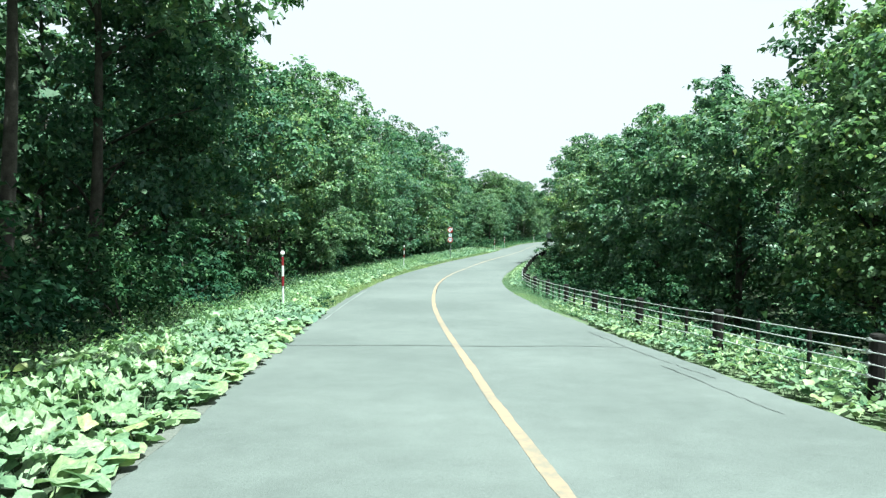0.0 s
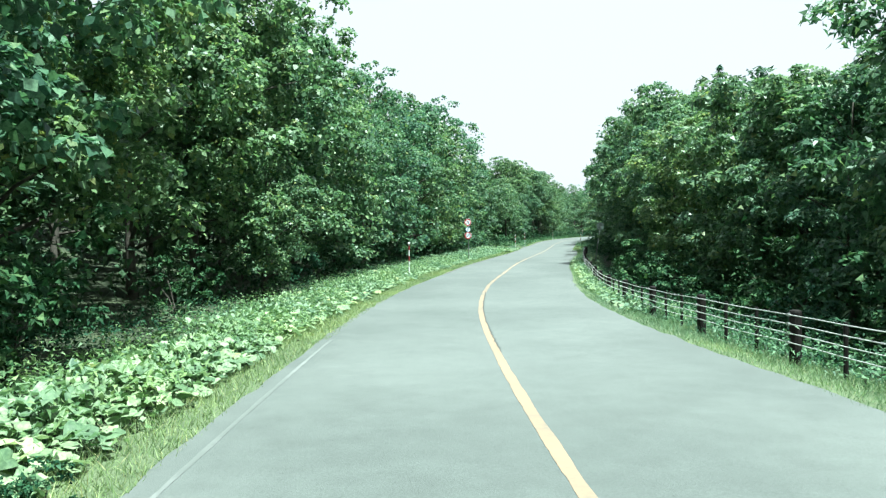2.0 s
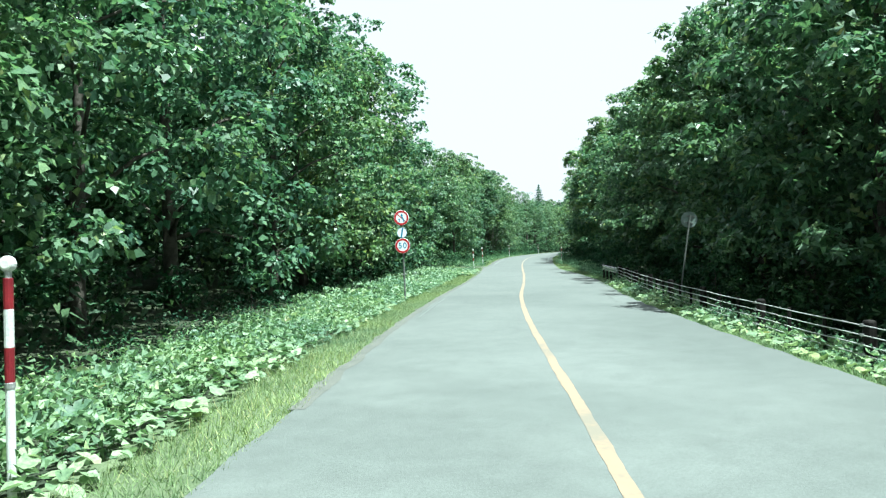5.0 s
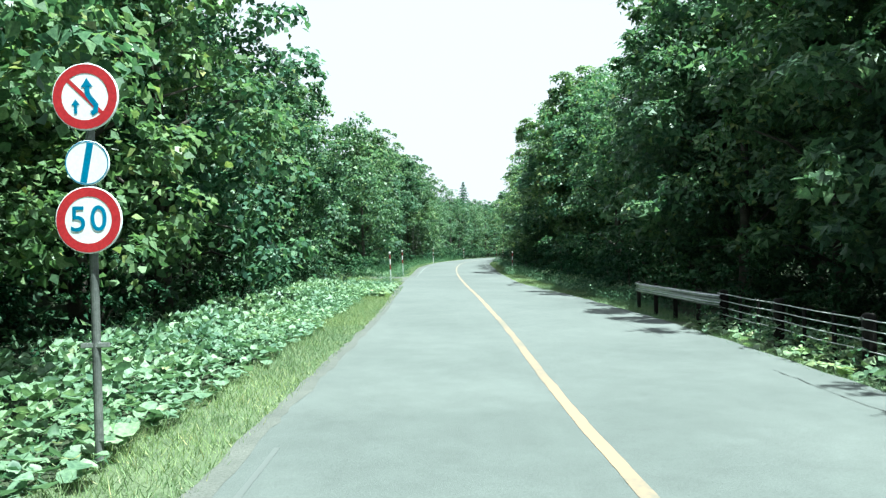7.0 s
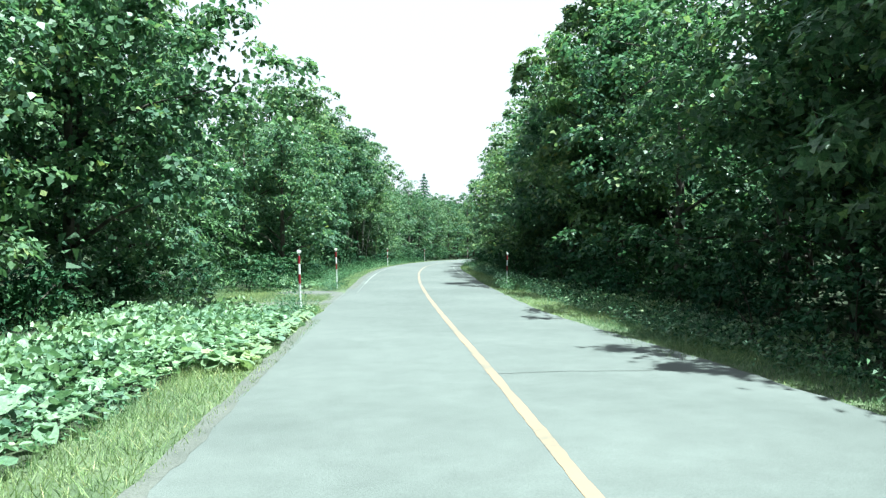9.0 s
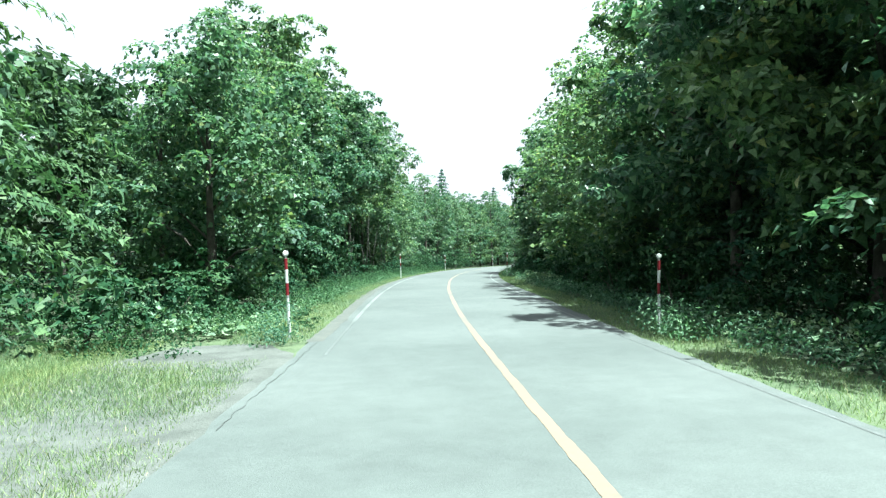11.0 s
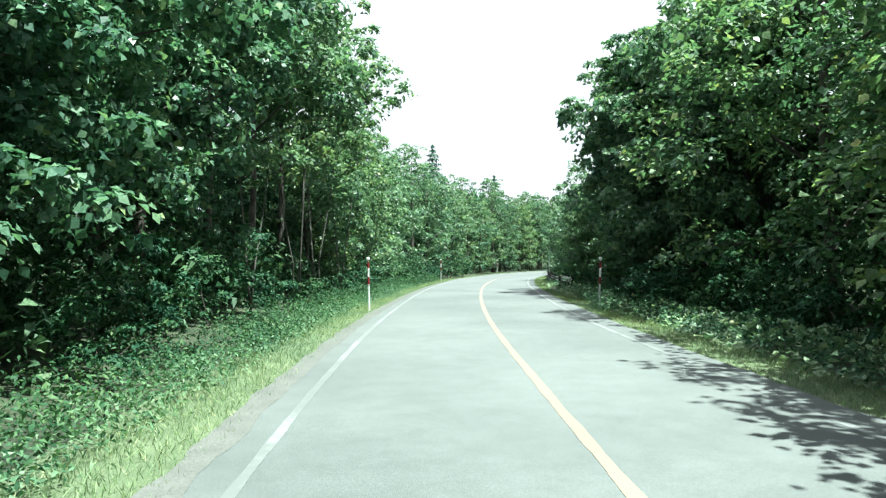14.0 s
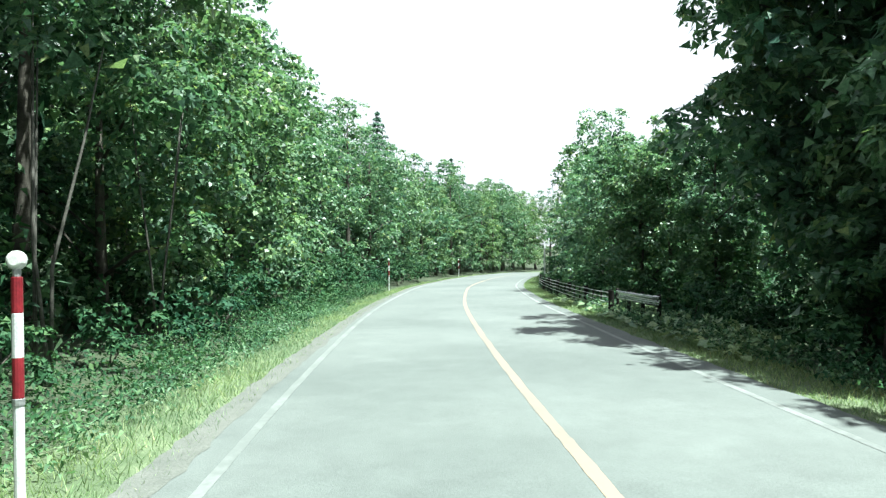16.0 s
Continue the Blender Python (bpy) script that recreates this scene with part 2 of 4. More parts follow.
def centre(s):
    """Centre of the road s metres along, and its heading."""
    u = (s + 30.0) / 10.0
    i = int(math.floor(u))
    if i < 1:
        d = (CV[1] - CV[0]) / 10
        d.z = 0
        return CV[0] + d * (s + 30), d.normalized()
    if i > len(CV) - 3:
        d = (CV[-2] - CV[-3]) / 10
        d.z = 0
        return CV[-2] + d * (s + 30 - 10 * (len(CV) - 2)), d.normalized()
    f = u - i
    a, b, c, d = CV[i - 1], CV[i], CV[i + 1], CV[i + 2]
    p = 0.5 * (2 * b + (c - a) * f + (2 * a - 5 * b + 4 * c - d) * f * f + (3 * b - a - 3 * c + d) * f ** 3)
    t = 0.5 * ((c - a) + 2 * (2 * a - 5 * b + 4 * c - d) * f + 3 * (3 * b - a - 3 * c + d) * f * f)
    t.z = 0
    return p, t.normalized()


def at(s, l, z=0.0):
    """Place s along the road, l to the right of its centre, z above the road."""
    p, d = centre(s)
    return Vector((p.x + d.y * l, p.y - d.x * l, p.z + z))


def heading(s):
    d = centre(s)[1]
    return math.degrees(math.atan2(-d.x, d.y))


def lerp(x, table):
    for (a, va), (b, vb) in zip(table, table[1:]):
        if x <= b:
            return va + (vb - va) * min(1, max(0, (x - a) / (b - a)))
    return table[-1][1]


def left_edge(s):
    return lerp(s, [(-30, -3.55), (10, -3.6), (20, -3.6), (35, -3.5), (50, -3.4), (75, -3.42), (95, -3.42), (112, -3.7), (130, -3.45), (146, -3.7), (165, -3.75), (240, -3.8)])


def right_edge(s):
    return lerp(s, [(-30, 3.85), (20, 3.8), (32, 3.55), (45, 3.5), (56, 3.65), (70, 3.75), (92, 4.0), (104, 3.7), (114, 3.05), (130, 3.25), (140, 3.4), (240, 3.6)])


def centre_shift(s):
    return lerp(s, [(-30, 0.03), (4, 0.02), (6, -0.01), (9, -0.06), (12, -0.05), (18, -0.06), (25, -0.12), (30, -0.12), (36, -0.09), (45, -0.10), (56, -0.11), (66, -0.06), (73, -0.06), (84, -0.09), (96, -0.07), (105, -0.03), (120, -0.06), (135, -0.03), (146, 0.0), (151, 0.05), (158, 0.03), (170, 0), (262, 0)])


def left_line(s):
    return lerp(s, [(-30, -3.05), (14, -3.1), (20, -3.27), (34, -3.3), (46, -3.1), (110, -3.05), (130, -2.93), (144, -3.04), (156, -3.10), (166, -3.12), (182, -3.3), (262, -3.4)])


def right_line(s):
    return lerp(s, [(-30, 2.95), (150, 2.9), (160, 2.78), (168, 2.82), (181, 3.05), (262, 3.1)])


def fence_top(s):
    """Height of the upper cable over the road's level."""
    return lerp(s, [(-30, 0.85), (8.8, 0.82), (20, 0.74), (36, 0.63), (50, 0.44), (56, 0.40), (70, 0.56), (84, 0.72), (92, 0.80)])


def ground_z(s, l):
    """Height of the ground over the road's level."""
    n = noise.noise((s * 0.23, l * 0.31, 1.7)) * 0.10
    if l < 0:
        z = lerp(-l, [(0, -0.03), (3.3, -0.03), (3.9, -0.06), (4.8, -0.12), (6.2, -0.30), (9, -0.05), (16, 0.4), (24, 0.9), (36, 5.0), (60, 9.0), (240, 12.0)])
        if 114 < s < 129 and l > -9.5:
            z = max(z, -0.11)
    else:
        slope = lerp(s, [(-30, 1.0), (88, 1.0), (104, 0.25), (165, 0.25), (182, 0.7), (300, 0.7)])
        foot = fence_top(s) - 0.95 if s < 91 else -0.10 - 0.12 * slope
        z = lerp(l, [(0, -0.03), (3.0, -0.03), (3.9, -0.06), (5.0, foot), (7, foot - 0.1 - 0.4 * slope), (12, foot - 0.1 - 1.1 * slope), (24, 0.0), (36, 4.0), (60, 9.0), (240, 12.0)])
    return z + n * min(1, max(0, (abs(l) - 3.6) / 1.5))


def on_ground(s, l, z=0.0):
    return at(s, l, ground_z(s, l) + z)

# ---------------- building helpers ----------------


def mesh_of(name, verts, faces, mat, smooth=False):
    me = bpy.data.meshes.new(name)
    me.from_pydata([tuple(v) for v in verts], [], [tuple(int(i) for i in f) for f in faces])
    me.materials.append(mat)
    if smooth:
        me.polygons.foreach_set("use_smooth", [True] * len(me.polygons))
    me.update()
    return me


def quads_of(name, v, mat, n=4):
    """Loose faces of n corners each from an array (count, n, 3)."""
    v = np.asarray(v, dtype=np.float32).reshape(-1, n, 3)
    k = len(v)
    me = bpy.data.meshes.new(name)
    me.vertices.add(k * n)
    me.vertices.foreach_set("co", v.ravel())
    me.loops.add(k * n)
    me.loops.foreach_set("vertex_index", np.arange(k * n, dtype=np.int32))
    me.polygons.add(k)
    me.polygons.foreach_set("loop_start", np.arange(0, k * n, n, dtype=np.int32))
    me.materials.append(mat)
    me.update(calc_edges=True)
    return me


def part(name, me, parent, label="", m=None, kind=""):
    """One mesh as a part under its thing; me is a mesh or a bmesh with its material."""
    ob = new(name, me)
    ob.parent = parent
    if m is not None:
        ob.matrix_basis = m
    return tagged(ob, label, kind=kind)


def from_bm(name, bm, mat, smooth=False):
    me = bpy.data.meshes.new(name)
    bm.to_mesh(me)
    bm.free()
    me.materials.append(mat)
    if smooth:
        me.polygons.foreach_set("use_smooth", [True] * len(me.polygons))
    return me


def box_bm(sx, sy, sz, at_=(0, 0, 0), bevel=0.0):
    bm = bmesh.new()
    bmesh.ops.create_cube(bm, size=1)
    bmesh.ops.scale(bm, vec=(sx, sy, sz), verts=bm.verts)
    if bevel:
        bmesh.ops.bevel(bm, geom=bm.edges[:], offset=bevel, segments=2, affect="EDGES")
    bmesh.ops.translate(bm, vec=at_, verts=bm.verts)
    return bm


def tube(points, radii, sides=8, cap=True):
    """Vertices and faces of a tube through the points."""
    vs, fs = [], []
    pts = [Vector(p) for p in points]
    for i, p in enumerate(pts):
        d = (pts[min(i + 1, len(pts) - 1)] - pts[max(i - 1, 0)]).normalized()
        a = d.orthogonal().normalized() if abs(d.z) < 0.95 else Vector((1, 0, 0))
        a = (a - d * a.dot(d)).normalized()
        b = d.cross(a)
        for k in range(sides):
            w = 2 * math.pi * k / sides
            vs.append(p + (a * math.cos(w) + b * math.sin(w)) * radii[i])
    for i in range(len(pts) - 1):
        for k in range(sides):
            k2 = (k + 1) % sides
            fs.append((i * sides + k, i * sides + k2, (i + 1) * sides + k2, (i + 1) * sides + k))
    if cap:
        fs.append(tuple(range(sides))[::-1])
        fs.append(tuple((len(pts) - 1) * sides + k for k in range(sides)))
    return vs, fs


def joined(pieces):
    vs, fs = [], []
    for v, f in pieces:
        o = len(vs)
        vs += list(v)
        fs += [tuple(i + o for i in q) for q in f]
    return vs, fs

# ---------------- ground and road ----------------


def build_ground():
    ls = [-240, -120, -60, -36, -24, -17, -12, -9.5, -8, -7, -6.2, -5.5, -4.9, -4.4, -4.0, -3.6, -3.0, 0, 2.8, 3.3, 3.8, 4.2, 4.7, 5.2, 5.8, 6.5, 7.3, 8.3, 10, 12, 17, 24, 36, 60, 120, 240]
    ss = [-160, -90] + list(np.arange(-40, 271, 2.0)) + [330, 420]
    vs, fs = [], []
    for s in ss:
        for l in ls:
            p = at(s, l, ground_z(s, l))
            vs.append(p)
    n = len(ls)
    for i in range(len(ss) - 1):
        for j in range(n - 1):
            fs.append((i * n + j, i * n + j + 1, (i + 1) * n + j + 1, (i + 1) * n + j))
    rim = [j for j in range(n)] + [i * n + n - 1 for i in range(1, len(ss))] + [(len(ss) - 1) * n + j for j in range(n - 2, -1, -1)] + [i * n for i in range(len(ss) - 2, 0, -1)]
    c = Vector((20, 120, 0))
    far = []
    for r in rim:
        d = Vector(vs[r]) - c
        d.z = 0
        far.append(len(vs))
        vs.append(c + d * 14 + Vector((0, 0, 2)))
    for k in range(len(rim)):
        k2 = (k + 1) % len(rim)
        fs.append((rim[k2], rim[k], far[k], far[k2]))
    me = mesh_of("ground", vs, fs, M_SOIL, True)
    me.materials.append(M_THATCH)         # short turf on the verges
    turf = []
    for i in range(len(ss) - 1):
        for j in range(n - 1):
            s, l = (ss[i] + ss[i + 1]) / 2, (ls[j] + ls[j + 1]) / 2
            wide = lerp(s, [(-40, 0), (16, 0), (22, 4.6), (76, 4.8), (108, 5.0), (112, 10.0), (127, 10.0), (132, 5.6), (200, 5.0), (330, 4.8)]) if l < 0 else lerp(s, [(-40, 4.5), (20, 4.5), (30, 5.4), (50, 4.6), (90, 5.0), (110, 6.0), (134, 5.0), (182, 5.2), (330, 4.7)])
            turf.append(1 if abs(l) < wide else 0)
    turf += [0] * (len(fs) - len(turf))
    me.polygons.foreach_set("material_index", turf)
    return tagged(new("ground", me), "dark forest soil and leaf litter beside the road", "ground", kind="structure")


def strip(name, s0, s1, lo, hi, z, mat, step=1.0, thick=0.0, ragged=0.0):
    """A strip that follows the road between two offsets (numbers or functions of s)."""
    vs, fs = [], []
    n = max(1, int(round((s1 - s0) / step)))
    for i in range(n + 1):
        s = s0 + (s1 - s0) * i / n
        a = lo(s) if callable(lo) else lo
        b = hi(s) if callable(hi) else hi
        if ragged:
            a += ragged * (noise.noise((s * 0.9, 3.1, 0)) + 0.6 * noise.noise((s * 3.7, 8.1, 0)))
            b += ragged * (noise.noise((s * 0.9, 6.1, 4)) + 0.6 * noise.noise((s * 3.7, 1.1, 2)))
        if thick:
            row = [at(s, a - 0.03, z - thick), at(s, a, z)] + [at(s, a + (b - a) * k / 6, z) for k in range(1, 6)] + [at(s, b, z), at(s, b + 0.03, z - thick)]
        else:
            row = [at(s, a, z), at(s, b, z)]
        w = len(row)
        vs += row
        if i:
            for k in range(w - 1):
                fs.append(((i - 1) * w + k, (i - 1) * w + k + 1, i * w + k + 1, i * w + k))
    return mesh_of(name, vs, fs, mat)


build_ground()
road = tagged(new("road", strip("road", -60, 262, left_edge, right_edge, 0.0, M_ASPHALT, 0.5, 0.08, 0.10)), "pale worn grey asphalt country road with ragged edges", "road", kind="structure")
for s0, s1, mat, label in ((-60, 128, M_YELLOW, "solid worn yellow centre line"), (128, 262, M_PALE_YELLOW, "solid faded pale yellow centre line")):
    part("centre_line", strip("centre_line", s0, s1, lambda s: centre_shift(s) - 0.07, lambda s: centre_shift(s) + 0.07, 0.004, mat, 0.15, 0.0, 0.02), road, label)
for s0, s1, mat in ((-20, 4, M_FAINT_LINE), (20, 34, M_WHITE_LINE), (72, 80, M_FAINT_LINE), (124, 130, M_FAINT_LINE), (130, 262, M_WHITE_LINE)):
    w = 0.028 if s0 < 130 else 0.055
    part("edge_line", strip("edge_line", s0, s1, lambda s: left_line(s) - w, lambda s: left_line(s) + w, 0.004, mat, 0.25, 0.0, 0.014), road, "worn white edge line")
for s0, s1, mat in ((88, 96, M_FAINT_LINE), (112, 141, M_FAINT_LINE), (141, 262, M_WHITE_LINE)):
    w = 0.055 if mat is M_WHITE_LINE else 0.025
    part("edge_line", strip("edge_line", s0, s1, lambda s: right_line(s) - w, lambda s: right_line(s) + w, 0.004, mat, 0.25, 0.0, 0.014), road, "worn white edge line")

for s0, s1 in ((126, 262), (-20, 22), (60, 112)):
    part("dusty_shoulder", strip("dusty_shoulder", s0, s1, lambda s: left_edge(s) - 0.08, lambda s: left_edge(s) + (0.28 if s > 120 else 0.14), 0.0035, M_DUST, 0.25, 0.0, 0.09), road, "dusty gravelly shoulder along the asphalt")


def crack(points, width, seed):
    """A tarred crack that wanders between the points (s, l)."""
    r = random.Random(seed)
    rows = []
    for (sa, la), (sb, lb) in zip(points, points[1:]):
        n = max(2, int(math.hypot(sb - sa, lb - la) / 0.18))
        for i in range(n):
            f = i / n
            rows.append((sa + (sb - sa) * f + r.uniform(-0.025, 0.025), la + (lb - la) * f + r.uniform(-0.025, 0.025), width * r.uniform(0.4, 1.3)))
    across = abs(points[-1][1] - points[0][1]) > abs(points[-1][0] - points[0][0])
    vs, fs = [], []
    for i, (s, l, w) in enumerate(rows):
        vs += [at(s - w / 2, l, 0.003), at(s + w / 2, l, 0.003)] if across else [at(s, l - w / 2, 0.0065), at(s, l + w / 2, 0.0065)]
        if i:
            fs.append((2 * i - 2, 2 * i - 1, 2 * i + 1, 2 * i))
    return mesh_of("crack", vs, fs, M_TAR)


CRACKS = [([(14.35, -3.4), (14.42, -1.0), (14.3, 0.6), (14.38, 2.4), (14.1, 3.6)], 0.10), ([(10.5, 3.5), (13.5, 3.35), (17.5, 3.4)], 0.022), ([(8.0, 3.2), (12.0, 3.15)], 0.018),
          ([(32.0, -0.04), (36.5, -0.01), (39.5, -0.01), (43, -0.02), (47.5, -0.05)], 0.032), ([(76, 3.05), (80, 3.2), (84, 3.3)], 0.018),
          ([(118.6, -3.5), (121, -3.46), (123.5, -3.38), (126, -3.36)], 0.014), ([(103, -0.2), (103.15, 1.2), (103.05, 2.6)], 0.035), ([(92, 3.0), (95, 3.1)], 0.014)]
for i, (pts, w) in enumerate(CRACKS):
    part("crack", crack(pts, w, i), road, "dark sealed crack across the asphalt" if i == 0 else "dark crack in the asphalt")


def lay_by():
    """Gravel opening beside the road, with a ragged outline."""
    c, vs, fs = (120.7, -5.3), [], []
    n = 56
    for ring in (0.0, 0.45, 0.8, 1.0):
        for k in range(n):
            w = 2 * math.pi * k / n
            r = 1 + 0.14 * noise.noise((math.cos(w) * 2.2, math.sin(w) * 2.2, 3)) + 0.05 * noise.noise((math.cos(w) * 9, math.sin(w) * 9, 5))
            s, l = c[0] + 6.4 * math.cos(w) * r * ring, c[1] + 2.7 * math.sin(w) * r * ring
            vs.append(at(s, l, max(ground_z(s, l), -0.10) + (0.03 if ring < 1 else -0.03)))
    for q in range(3):
        for k in range(n):
            k2 = (k + 1) % n
            fs.append((q * n + k, (q + 1) * n + k, (q + 1) * n + k2, q * n + k2))
    return mesh_of("gravel", vs, fs, M_GRAVEL, True)


tagged(new("gravel_lay_by", lay_by()), "pale dusty gravel opening beside the asphalt", "gravel patch", kind="structure")

# ---------------- trees ----------------


def unit(v):
    return v / np.maximum(np.linalg.norm(v, axis=-1, keepdims=True), 1e-9)


def leaf_faces(pos, out, size, rng, tilt=0.55, slim=0.6, droop=0.25, corners=3, nrm=None):
    """Small pointed leaves at pos that face nrm or lie roughly level, lean towards out and droop at the tip: (count, 3, 3)."""
    k = len(pos)
    nrm = nrm if nrm is not None else unit(np.stack([rng.normal(0, tilt, k), rng.normal(0, tilt, k), np.ones(k)], 1) + out * 0.8)
    d = unit(out * 0.7 + rng.normal(0, 0.7, (k, 3)))
    d = unit(d - nrm * (d * nrm).sum(1, keepdims=True))
    side = np.cross(nrm, d)
    ln = (size * rng.uniform(0.65, 1.25, k))[:, None]
    tip = pos + d * ln - nrm * ln * droop
    w = side * ln * slim * 0.5
    if corners == 4:
        mid = pos + d * ln * 0.42 + nrm * ln * 0.05
        return np.stack([pos, mid + w, tip, mid - w], 1)
    return np.stack([pos + w, tip, pos - w], 1)


def crown_mesh(name, lobes, clumps, per, size, mat, rng, slim=0.82, rc=0.55, core=30, cap=0.6, bias=0.0, corners=3, core_size=0.3, rough=0.5, level=0.6):
    """Foliage: dense domed clumps of leaves on the outer skins of separate lobes (centre, radii), a few loose sprigs
    beyond them, and coarser leaves inside the lobes that keep the crown dark within.
    level: how far the leaves lie level instead of facing out of their clump.
    bias: how much thinner the foliage is on the side away from the light of the road (+x is the road's side)."""
    pos_all, out_all, nrm_all, inner = [], [], [], []
    up = np.array([0, 0, 1.0])
    area = np.array([(r[0] * r[1] + r[2] * (r[0] + r[1])) * (1 - bias * (0.5 - 0.5 * np.tanh(c[0] * 0.8))) for c, r in lobes])
    share = np.maximum(2, (clumps * area / area.sum()).astype(int))
    for (c, r), n in zip(lobes, share):
        c, r = np.array(c), np.array(r)
        u = unit(rng.normal(0, 1, (n, 3)) * np.array([1, 1, 0.9]) + np.array([0.45 * bias, 0, cap]))
        p = c + u * r * rng.uniform(0.78, 1.06, (n, 1))
        o = unit(u * np.array([1, 1, 0.5]) + np.array([0, 0, 0.12]))
        k = np.maximum(4, (per * rng.uniform(0.55, 1.45, n)).astype(int))
        idx = np.repeat(np.arange(n), k)
        m = len(idx)
        rad = rc * rng.uniform(0.6, 1.45, n)[idx]
        v = unit(rng.normal(0, 1, (m, 3)) + o[idx] * 0.75 + up * 0.55)
        deep = rng.uniform(0.5, 1.05, m) + (rng.random(m) < 0.07) * rng.uniform(0.15, 0.5, m)
        q = p[idx] + v * np.array([1, 1, 0.62]) * (rad * deep)[:, None]
        q[:, 2] -= 0.18 * rad * deep ** 2
        pos_all.append(q)
        out_all.append(unit(v * np.array([1, 1, 0.4]) + o[idx] * 0.3 + rng.normal(0, 0.45, (m, 3)) - up * 0.25))
        nrm_all.append(unit(v * (1.35 - level) + up * level + rng.normal(0, rough, (m, 3))))
        inner.append(c + unit(rng.normal(0, 1, (core, 3))) * r * rng.uniform(0.1, 0.6, (core, 1)))
    pos, out, nrm = np.concatenate(pos_all), np.concatenate(out_all), np.concatenate(nrm_all)
    keep = pos[:, 2] > 0.25
    faces = [leaf_faces(pos[keep], out[keep], size, rng, slim=slim, corners=corners, nrm=nrm[keep])]
    if core:
        q = np.concatenate(inner)
        faces.append(leaf_faces(q, unit(rng.normal(0, 1, q.shape)), max(core_size, size * 1.2), rng, tilt=1.0, slim=0.8, corners=corners))
    return quads_of(name, np.concatenate(faces), mat, corners)


def trunk_mesh(name, height, r0, ends, mat, rng, lean=0.25):
    """Tapered, slightly crooked stem with a limb towards each end."""
    bend = rng.normal(0, lean, 2)
    pts, rad = [], []
    for i in range(8):
        f = i / 7
        pts.append(Vector((bend[0] * math.sin(f * 2.6), bend[1] * math.sin(f * 2.1), -0.3 + (height + 0.3) * f)))
        rad.append(r0 * (1.25 if i == 0 else 1 - 0.8 * f))
    pieces = [tube(pts, rad, 9)]
    for e in ends:
        e = Vector(e)
        f = min(0.85, max(0.2, (e.z - 1.4) / height))
        i = int(f * 7)
        b = pts[i].lerp(pts[min(7, i + 1)], f * 7 - i)
        m = b.lerp(e, 0.5) + Vector((0, 0, 0.25))
        r = r0 * 0.42 * (1 - 0.5 * f)
        pieces.append(tube([b, m, e], [r, r * 0.65, r * 0.2], 6))
    v, f = joined(pieces)
    return mesh_of(name, v, f, mat, True)


def broadleaf(seed, height, radius, low, clumps, per, size, lobes_n, mat=M_LEAF, bark=M_BARK, core=26, bias=0.0, corners=3, shift=0.0, core_size=0.32, cap=0.6, rc=0.55, full=0.0):
    """Meshes (trunk, crown) of a broad-leaved tree, widest at half its height and undercut below."""
    rng = np.random.default_rng(seed)
    lobes = []
    for i in range(lobes_n):
        f = (i + 0.5) / lobes_n
        z = low + (height - low) * (0.05 + 0.86 * f)
        fall = lerp(f, [(0, 0.66), (0.25, 0.92), (0.5, 1.0), (0.75, 0.8 + 0.18 * full), (1.0, 0.3 + 0.3 * full)])
        a = i * 2.4 + rng.uniform(-0.7, 0.7)
        rr = radius * fall * rng.uniform(0.48, 0.80) * (1.25 if full < 0 else 1.0)
        s = radius * rng.uniform(0.24, 0.42) * (0.72 + 0.33 * fall)
        lobes.append(((math.cos(a) * rr + shift, math.sin(a) * rr, z), (s, s, s * rng.uniform(0.6, 0.9) * (0.62 if full < 0 else 1.0))))
    for z in (0.35, 0.5, 0.65, 0.8):
        if height * z > low:
            lobes.append(((rng.normal(0, 0.3) + shift, rng.normal(0, 0.3), height * z), (radius * 0.45, radius * 0.45, radius * 0.3)))
    lobes.append(((shift, 0, height - radius * 0.32), (radius * 0.34, radius * 0.34, radius * 0.3)))
    ends = [c for c, _ in lobes[:lobes_n:2]]
    return trunk_mesh("trunk", height * 0.86, 0.08 + 0.010 * height, ends, bark, rng), crown_mesh("crown", lobes, clumps, per, size, mat, rng, core=core, bias=bias, corners=corners, core_size=core_size, cap=cap, rc=rc, level=1.0 if full < 0 else 0.6)


def conifer(seed, height, radius, tiers, per, size, mat=M_NEEDLE, boughs=7, droop=0.22):
    """Meshes (trunk, crown) of a fir: whorls of drooping boughs that carry flat sprays of needles."""
    rng = np.random.default_rng(seed)
    pos, out = [], []
    for i in range(tiers):
        f = i / (tiers - 1)
        z = 1.2 + (height - 1.4) * f ** 0.9
        reach = radius * (1 - f) ** 0.8 * rng.uniform(0.8, 1.1) + 0.12
        for a in np.arange(0, 2 * math.pi - 0.01, 2 * math.pi / boughs) + rng.uniform(0, 1):
            k = max(4, int(per * (1 - 0.75 * f)))
            t = rng.uniform(0.1, 1, k)
            d = np.array([math.cos(a), math.sin(a), 0])
            w = np.array([-d[1], d[0], 0])
            p = np.outer(t * reach, d) + np.outer(rng.normal(0, 0.16, k) * reach * (1.15 - t), w)
            p[:, 2] = z - droop * reach * t ** 1.5 + rng.normal(0, 0.06, k)
            pos.append(p)
            out.append(np.repeat(d[None], k, 0))
    pos, out = np.concatenate(pos), np.concatenate(out)
    crown = quads_of("crown", leaf_faces(pos, out, size, rng, 0.35, 0.4, 0.3), mat, 3)
    v, f = tube([(0, 0, -0.3), (0, 0, height * 0.5), (0, 0, height)], [0.2, 0.12, 0.02], 8)
    return mesh_of("trunk", v, f, M_BARK, True), crown


def plant_tree(name, meshes, label, category, group=""):
    ob = tagged(new(name), label, category, group)
    part("trunk", meshes[0], ob)
    part("crown", meshes[1], ob)
    return ob


